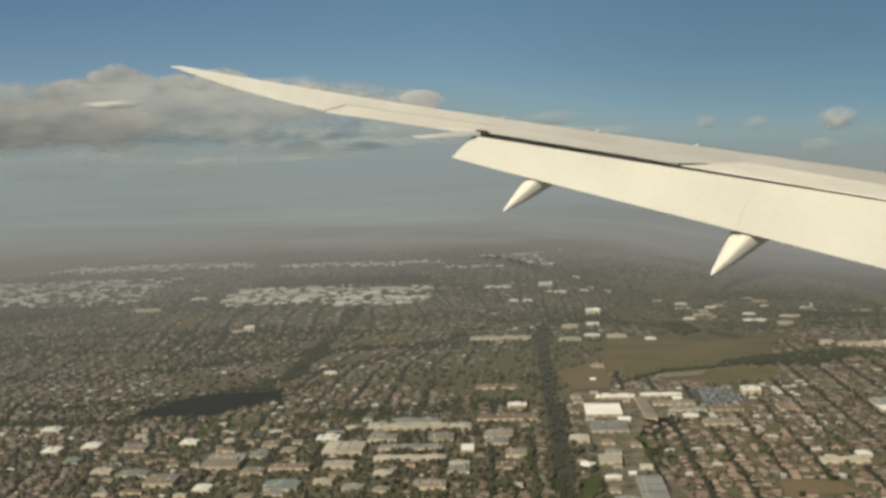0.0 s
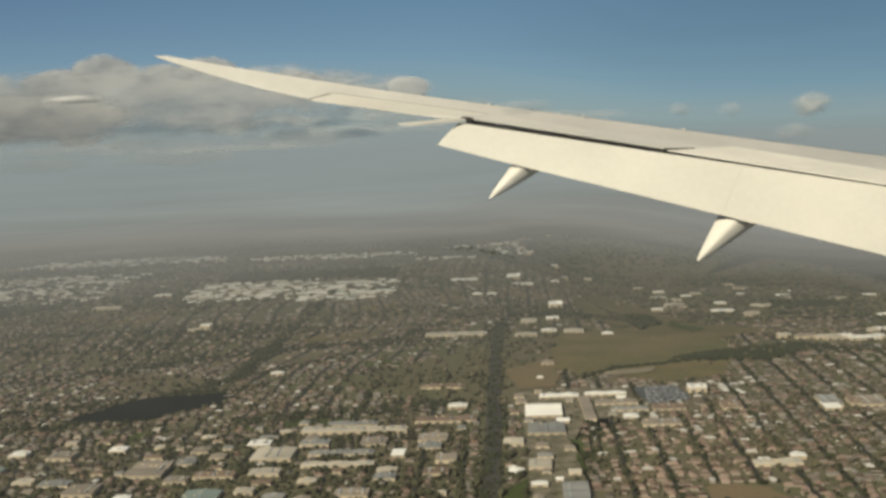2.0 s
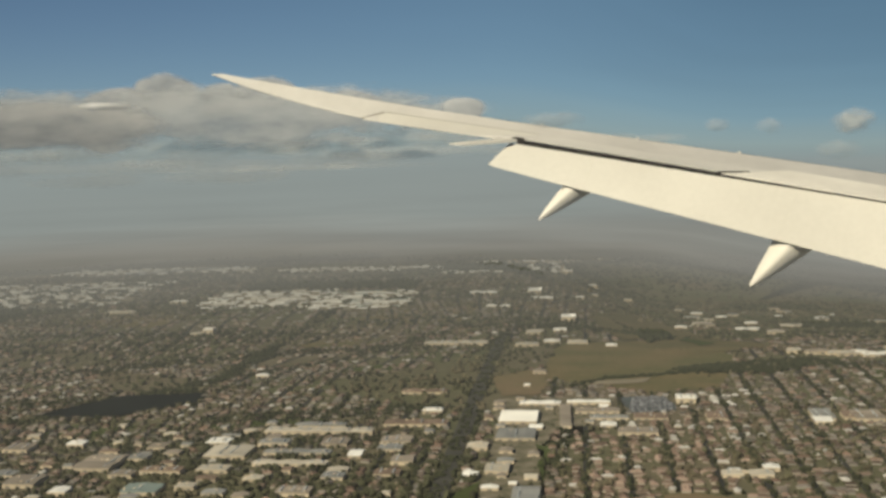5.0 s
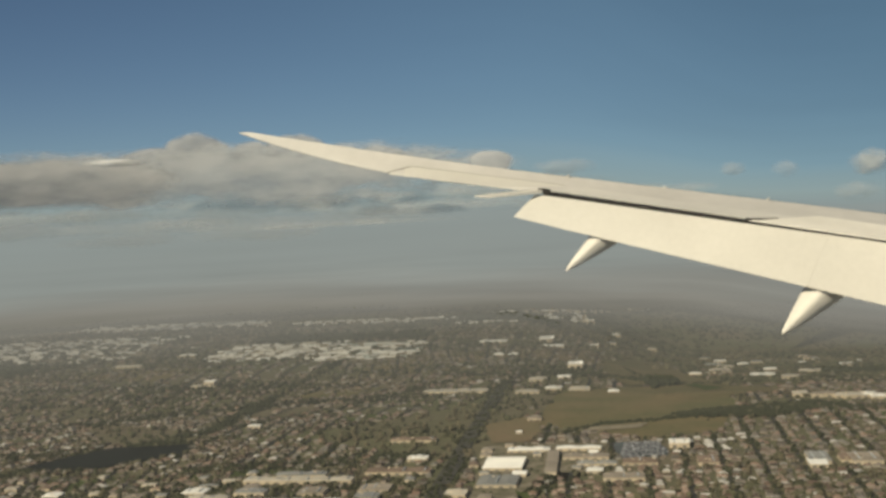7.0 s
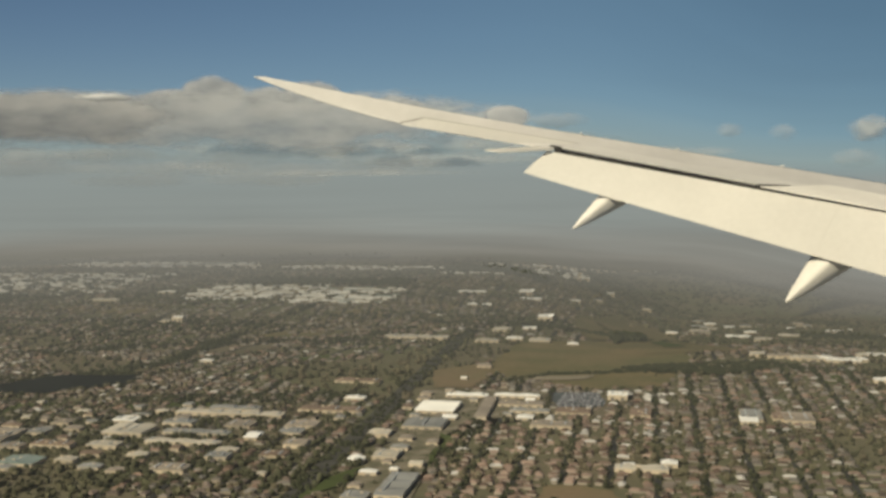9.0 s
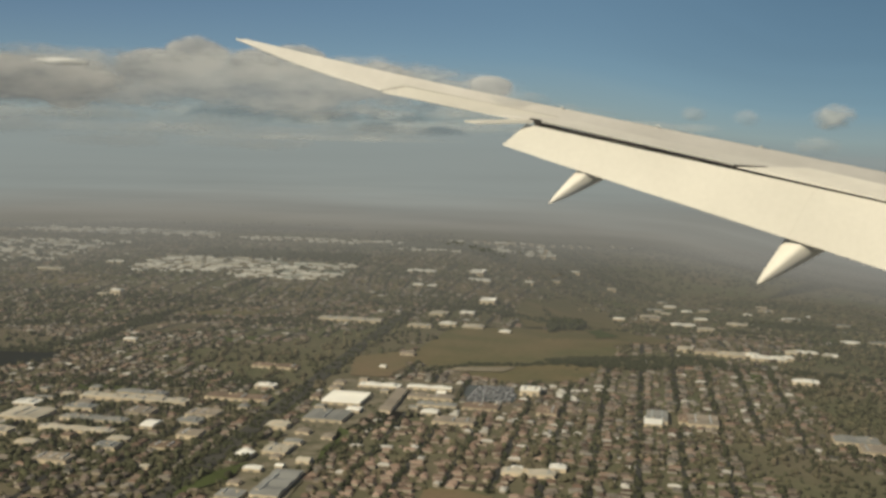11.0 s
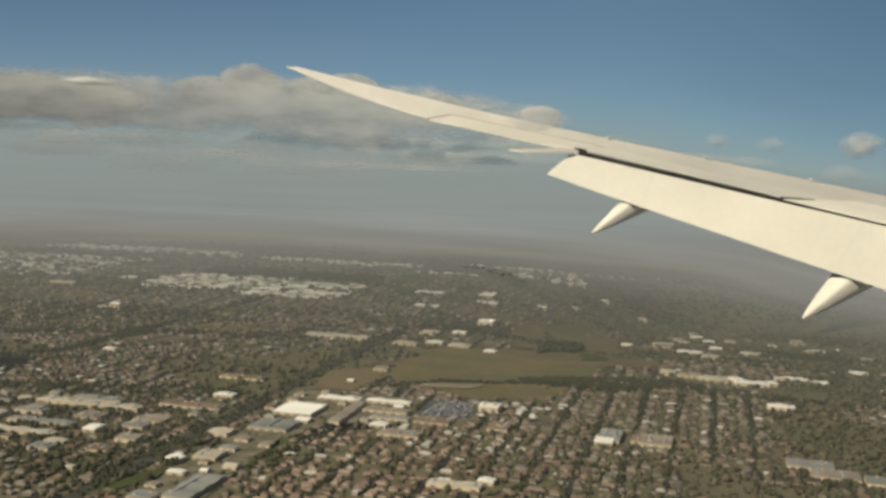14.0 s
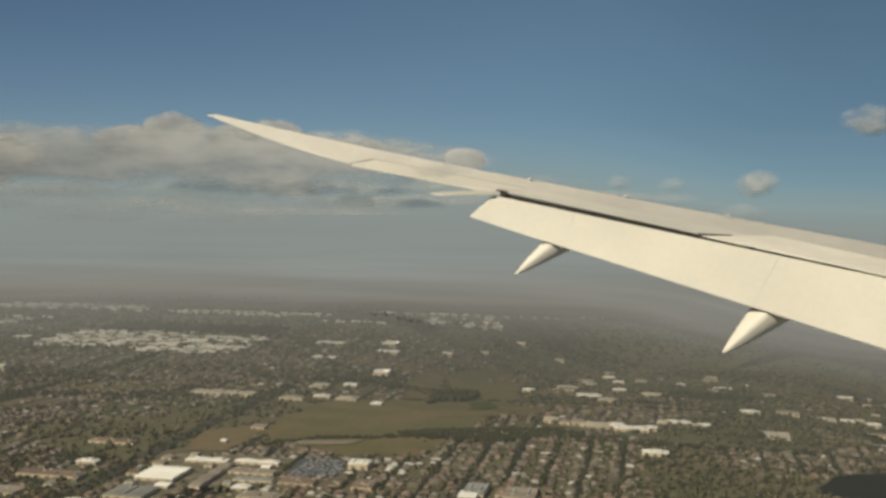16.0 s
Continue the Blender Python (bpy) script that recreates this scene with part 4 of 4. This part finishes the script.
OPEN = [*WORKS, YARD, FIELD, FIELD2, FIELD3, LAKE, LAKE2, EARTHS, PARK, PADDOCK, WEDGE, VERGE]


def free(x, y, m=0.012):
    return not (any(inside(x, y, q) for q in OPEN) or near_line(x, y, AVENUE, 0.035) or near_line(x, y, CREEK, 0.028) or built(x, y, m))


def house_mesh(w, d, h, rise):
    """Walls and a hipped roof of one house about its own middle."""
    wv = [(sx * w / 2, sy * d / 2, z) for z in (-0.006, h) for sx, sy in ((-1, -1), (1, -1), (1, 1), (-1, 1))]
    wf = [(0, 1, 5, 4), (1, 2, 6, 5), (2, 3, 7, 6), (3, 0, 4, 7), (4, 5, 6, 7)]
    e = 0.0012
    rv = [(sx * (w / 2 + e), sy * (d / 2 + e), h + 0.0003) for sx, sy in ((-1, -1), (1, -1), (1, 1), (-1, 1))]
    if w >= d:
        rv += [(-(w - d) / 2 - 0.001, 0, h + rise), ((w - d) / 2 + 0.001, 0, h + rise)]
        rf = [(0, 1, 5, 4), (2, 3, 4, 5), (1, 2, 5), (3, 0, 4), (3, 2, 1, 0)]
    else:
        rv += [(0, -(d - w) / 2 - 0.001, h + rise), (0, (d - w) / 2 + 0.001, h + rise)]
        rf = [(1, 2, 5, 4), (3, 0, 4, 5), (0, 1, 4), (2, 3, 5), (3, 2, 1, 0)]
    return wv, wf, rv, rf


KINDS = [house_mesh(*k) for k in ((0.026, 0.017, 0.005, 0.0048), (0.018, 0.024, 0.005, 0.005), (0.022, 0.021, 0.0052, 0.0052), (0.031, 0.016, 0.005, 0.0044), (0.016, 0.021, 0.008, 0.0042), (0.012, 0.010, 0.0035, 0.002))]
protos = []
for wv, wf, rv, rf in KINDS:
    protos.append((mesh_of("house_walls", wv, wf, WALLS), mesh_of("house_roof", rv, rf, ROOFTILE)))
pale_roofs = [mesh_of("house_roof", rv, rf, PALEROOF) for _, _, rv, rf in KINDS]
bulk = {"w": ([], []), "r": ([], []), "p": ([], [])}
single = 0
rng = random.Random(7)


def stamp(key, vs, fs, m):
    V, F = bulk[key]
    b = len(V)
    V.extend((m @ Vector(v))[:] for v in vs)
    F.extend(tuple(i + b for i in q) for q in fs)


PITCH, STEP = 0.112, 0.0285


def wild(x, y):
    """Places with woods or parkland instead of houses."""
    return noise.noise((x * 1.3, y * 1.3, 8.1)) < -0.36 or (x > 1.95 and noise.noise((x * 2.2, y * 2.2, 5.7)) > (0.08 if y > 4.6 else -0.08)) or (x < 0.45 and noise.noise((x * 1.1, y * 2.4, 0.4)) > 0.52)


for bi in range(-52, 60):
    gx = bi * PITCH
    for row in (-1.25, -0.1, 1.25):
        k = 0
        gy = -1.6
        while gy < 8.0:
            stp = STEP * rng.uniform(0.9, 1.25)
            gy += stp
            lx = gx + row * 0.026 + rng.gauss(0, 0.005)
            turn = rng.choice((0, 0, 90)) + rng.uniform(-12, 12)
            warp = 0.30 * noise.noise((lx * 0.8, gy * 0.7, 1.7)) * smooth(0.25, -0.5, gx)
            x, y = 0.8 + CG * (lx - 0.8) - SG * gy + warp, SG * (lx - 0.8) + CG * gy + warp * 0.5
            az = math.degrees(math.atan2(x - MX, y - MY))
            if rng.random() < (0.40 if row == -0.1 else 0.36 if x < -0.3 and y < 3.5 else 0.12) or (abs(az) > 55 and math.hypot(x - MX, y - MY) > 2.9) or (gy % 0.52) < 0.035:
                continue
            if wild(x, y) or not free(x, y):
                continue
            if (y > 4.5 and x > 0.5 and rng.random() < 0.4) or (y > 4.6 and rng.random() < 0.42) or (y > 5.6 and rng.random() < 0.3):
                continue
            kind = 5 if row == -0.1 and rng.random() < 0.6 else rng.randrange(5)
            m = pose(x, y, land(x, y), 0, 0, math.degrees(GRID) + turn)
            if single < 290 and 0.62 < x < 1.75 and 2.62 < y < 3.7:
                single += 1
                h = new("house", protos[kind][0])
                h.matrix_world = m
                tagged(h, "small detached house with pale walls and tiled hip roof", "house", "suburban houses")
                r = new("roof", pale_roofs[kind] if rng.random() < (0.24 if x < 1.25 and y > 3.3 else 0.08) else protos[kind][1])
                r.parent = h
                continue
            wv, wf, rv, rf = KINDS[kind]
            stamp("w", wv, wf, m)
            stamp("p" if rng.random() < (0.24 if 0.8 < x < 1.25 and 3.3 < y < 4.0 else 0.05 if y < 4.3 else 0.025) else "r", rv, rf, m)
town = new("suburb", mesh_of("suburb", *bulk["w"], WALLS))
tagged(town, "dense rows of small suburban houses with tiled roofs", "houses", kind="stuff")
roofs = new("roofs", mesh_of("roofs", *bulk["r"], ROOFTILE))
roofs.parent = town
pale = new("roofs", mesh_of("pale_roofs", *bulk["p"], PALEROOF))
pale.parent = town
tagged(pale, "pale sheet-metal roofs", kind="stuff")
tagged(roofs, "brown and grey tiled hip roofs", kind="stuff")

# streets between the rows
bm = bmesh.new()
for bi in range(-30, 32):
    gx = (bi + 0.5) * PITCH
    prev = None
    for k in range(100):
        gy = -0.52 + k * 0.08
        warp = 0.30 * noise.noise((gx * 0.8, gy * 0.7, 1.7)) * smooth(0.25, -0.5, gx)
        x, y = 0.8 + CG * (gx - 0.8) - SG * gy + warp, SG * (gx - 0.8) + CG * gy + warp * 0.5
        ok = free(x, y, 0.0) and not wild(x, y) and (abs(math.degrees(math.atan2(x - MX, y - MY))) < 55 or math.hypot(x - MX, y - MY) < 2.8)
        now = [bm.verts.new((x + s * 0.0075, y, land(x, y) + 0.0025)) for s in (-1, 1)] if ok else None
        if prev and now:
            bm.faces.new((prev[0], prev[1], now[1], now[0]))
        prev = now
tagged(part("street", bm, ASPHALT), "grey suburban side streets between rows of houses", "street", kind="structure")

# parked cars in rows
V, F = [], []
for row in range(16):
    for k in range(22):
        x, y = 0.875 + 0.0068 * k + 0.002 * row, 3.745 + 0.0145 * row
        if rng.random() < 0.3 or not inside(x, y, PARK) or built(x, y):
            continue
        q = len(V)
        for z0, z1, sx, sy in ((0.0022, 0.0042, 0.0017, 0.0040), (0.0042, 0.0056, 0.0014, 0.0022)):
            V += [(x + i * sx, y + j * sy, z) for z in (z0, z1) for i, j in ((-1, -1), (1, -1), (1, 1), (-1, 1))]
        for o in (0, 8):
            F += [tuple(q + o + i for i in f) for f in ((0, 1, 5, 4), (1, 2, 6, 5), (2, 3, 7, 6), (3, 0, 4, 7), (4, 5, 6, 7))]
tagged(new("cars", mesh_of("cars", V, F, CARS)), "rows of small parked cars on the car park", "cars", kind="stuff")

# trees: rough crowns of a few leaning leafy lumps
ICO_V, ICO_F = [], []
b0 = bmesh.new()
bmesh.ops.create_icosphere(b0, subdivisions=1, radius=1)
ICO_V = [v.co.copy() for v in b0.verts]
b0.verts.index_update()
ICO_F = [tuple(v.index for v in q.verts) for q in b0.faces]
b0.free()


def grove(name, spots, mat, label, category):
    V, F = [], []
    for x, y, s, tall in spots:
        z = land(x, y)
        for q in range(1 if s > 0.02 else 2):
            ox, oy, sc = rng.uniform(-0.5, 0.5) * s, rng.uniform(-0.5, 0.5) * s, s * rng.uniform(0.55, 0.9)
            b = len(V)
            for v in ICO_V:
                j = rng.uniform(0.65, 1.25)
                V.append((x + ox + v.x * sc * j, y + oy + v.y * sc * j, z + s * tall * 0.7 + v.z * sc * tall * j))
            F.extend(tuple(i + b for i in f) for f in ICO_F)
    return tagged(new(name, mesh_of(name, V, F, mat)), label, category, kind="stuff")


spots, dark, belts = [], [], []
for k in range(58000):
    u = rng.random()
    r = 1.4 + 7.5 * u ** 1.2
    az = radians(rng.uniform(-55, 55))
    x, y = MX + r * math.sin(az), MY + r * math.cos(az)
    if any(inside(x, y, q) for q in OPEN) or built(x, y, -0.004) or near_line(x, y, AVENUE, 0.022):
        continue
    dens = noise.noise((x * 1.1, y * 2.4, 0.4)) * 1.15 + noise.noise((x * 5, y * 5, 2.4)) * 0.35
    if 0.45 < x < 1.95 and y < 4.1:
        dens = dens * 0.35 - 0.32
    elif wild(x, y) and (x < 0.9 or x > 1.95):
        dens = max(dens, -0.05) + 0.3
    if -0.55 < x < 0.38 and 3.9 < y < 5.7:
        dens -= 0.24
    if rng.random() > 0.5 + dens:
        continue
    s = rng.uniform(0.0055, 0.0125) * (1 + 0.10 * max(0, r - 4))
    (dark if dens > 0.16 and (rng.random() < 0.45 or not wild(x, y)) else spots).append((x, y, s, rng.uniform(0.8, 1.2)))
for k in range(7000):
    r, az = 2.9 * rng.random() ** 0.5, radians(rng.uniform(55, 305) if k % 4 else rng.uniform(-55, 55))
    x, y = MX + r * math.sin(az), MY + r * math.cos(az)
    if k % 4 or r < 1.5:
        (dark if rng.random() < 0.4 else spots).append((x, y, rng.uniform(0.006, 0.011), 1.0))
# leafier gardens in the eastern suburb
for k in range(900):
    x, y = rng.uniform(0.6, 2.4), rng.uniform(2.4, 3.9)
    if free(x, y, 0.0):
        spots.append((x, y, rng.uniform(0.0045, 0.0085), rng.uniform(0.8, 1.2)))
# the falling land to the east and the far plain: coarser clumps
for k in range(30000):
    r = 6.3 + 11.2 * rng.random()
    az = radians(rng.uniform(-40, 33))
    if az < -0.02 and r > 10.5:
        continue
    x, y = MX + r * math.sin(az), MY + r * math.cos(az)
    dens = noise.noise((x * 0.9, y * 0.9, 5.4))
    if rng.random() > 0.55 + dens or built(x, y, 0.0) or (0.83 - land(x, y)) / r < 0.097:
        continue
    (dark if dens > 0.12 else spots).append((x, y, rng.uniform(0.014, 0.03) * (1 + 0.07 * (r - 6)), rng.uniform(0.35, 0.6)))
for pts, w, count in ((AVENUE, 0.034, 520), (CREEK, 0.035, 1500), ([(1.18, 4.40), (1.44, 4.46), (1.68, 4.52), (1.80, 4.44)], 0.055, 1100), ([(1.80, 4.42), (2.04, 4.41), (2.6, 4.36)], 0.03, 400), ([(2.0, 6.2), (2.5, 6.6)], 0.06, 160), ([(1.03, 6.4), (1.11, 5.8), (1.17, 5.40)], 0.018, 120), ([(2.1, 7.15), (2.75, 8.1)], 0.09, 420), ([(-1.15, 3.78), (-0.85, 3.76), (-0.58, 4.0), (-0.7, 4.16), (-1.0, 4.1)], 0.03, 200), ([(-0.7, 4.28), (-0.2, 4.75), (0.3, 5.6)], 0.03, 420), ([(-2.4, 4.4), (-1.3, 4.5), (-0.6, 4.9), (0.2, 5.0)], 0.06, 1100), ([(-1.6, 3.95), (-1.0, 3.98), (-0.5, 4.2)], 0.05, 700), ([(-0.5, 3.72), (0.28, 3.85)], 0.05, 600), ([(-2.6, 5.4), (-1.4, 5.5), (-0.2, 5.35)], 0.07, 700), ([(1.0, 5.55), (1.9, 5.85), (2.9, 5.8)], 0.06, 700), ([(0.2, 5.55), (0.8, 5.65), (1.2, 5.7)], 0.08, 400), ([(-0.55, 3.48), (0.25, 3.45)], 0.06, 300), ([(0.66, 4.10), (0.84, 4.28), (1.02, 4.32), (1.20, 4.40)], 0.014, 260), ([(0.60, 3.0), (0.66, 3.55)], 0.03, 140)):
    for k in range(count):
        i = rng.randrange(len(pts) - 1)
        u = rng.random()
        x = pts[i][0] + (pts[i + 1][0] - pts[i][0]) * u + rng.gauss(0, w * 0.6)
        y = pts[i][1] + (pts[i + 1][1] - pts[i][1]) * u + rng.gauss(0, w * 0.6)
        if not built(x, y, -0.004) and not inside(x, y, LAKE) and not inside(x, y, LAKE2):
            belts.append((x, y, rng.uniform(0.005, 0.0095), 0.9))
# dark wood beside the field, dark belts before the haze
BELT = [(1.10, 4.42), (1.25, 4.50), (1.65, 4.60), (1.74, 4.53), (1.45, 4.32), (1.22, 4.36)]
for k in range(5000):
    x, y = rng.uniform(1.1, 1.75), rng.uniform(4.3, 4.62)
    if inside(x, y, BELT):
        belts.append((x, y, rng.uniform(0.006, 0.011), 0.9))
for pts in (((-4.2, 8.2), (-2.2, 8.9)), ((-2.4, 9.0), (-0.6, 9.3)), ((-1.2, 7.35), (-0.1, 7.3)), ((0.0, 8.3), (0.7, 8.3)), ((-3.4, 6.3), (-2.2, 6.2)), ((2.2, 7.0), (2.7, 7.15)), ((1.1, 5.45), (1.25, 5.75)), ((3.0, 5.6), (3.6, 5.5))):
    for k in range(650):
        u = rng.random()
        belts.append((pts[0][0] + (pts[1][0] - pts[0][0]) * u, pts[0][1] + (pts[1][1] - pts[0][1]) * u + rng.gauss(0, 0.10), rng.uniform(0.013, 0.021), 1.0))
# street trees between the rows
for bi in range(-24, 26):
    gx = (bi + 0.5) * PITCH
    for k in range(150 if gx > 0.1 else 90):
        gy = rng.uniform(2.4, 5.2)
        warp = 0.30 * noise.noise((gx * 0.8, gy * 0.7, 1.7)) * smooth(0.25, -0.5, gx)
        x, y = 0.8 + CG * (gx - 0.8) - SG * gy + warp + rng.gauss(0, 0.006), SG * (gx - 0.8) + CG * gy + warp * 0.5
        if (y < 4.5 or x < 0.3) and free(x, y, 0.0) and not wild(x, y) and (x > 0.1 or noise.noise((x * 4, y * 4, 6.2)) > -0.05):
            belts.append((x, y, rng.uniform(0.005, 0.009), 1.0))
# denser gardens at both ends of the near suburb, single trees in the yards
for k in range(2000):
    x, y = rng.choice((rng.uniform(-1.6, -0.3), rng.uniform(1.15, 2.3))), rng.uniform(2.2, 3.5)
    if free(x, y, 0.0):
        dark.append((x, y, rng.uniform(0.004, 0.008), 1.0))
for k in range(800):
    x, y = rng.uniform(1.0, 2.5), rng.uniform(2.6, 4.3)
    if free(x, y, 0.0) and noise.noise((x * 3, y * 3, 4.2)) > -0.25:
        dark.append((x, y, rng.uniform(0.0045, 0.0085), 1.0))
for k in range(3600):
    x, y = (rng.uniform(-1.3, 0.28), rng.uniform(2.7, 3.75)) if k % 2 else (rng.uniform(1.8, 3.2), rng.uniform(2.8, 4.3))
    if free(x, y, -0.008):
        dark.append((x, y, rng.uniform(0.0045, 0.0085), 1.0))
for k in range(240):
    x, y = rng.uniform(0.4, 0.84), rng.uniform(2.6, 3.97)
    if inside(x, y, YARD) and not built(x, y, 0.0):
        dark.append((x, y, rng.uniform(0.003, 0.007), 1.0))
grove("trees", spots, LEAF, "scattered dull green and brown garden trees", "trees")
grove("trees", dark, DARKLEAF, "scattered dark green suburban trees", "trees")
grove("woodland", belts, BELTLEAF, "dark green belts of trees along roads", "trees")
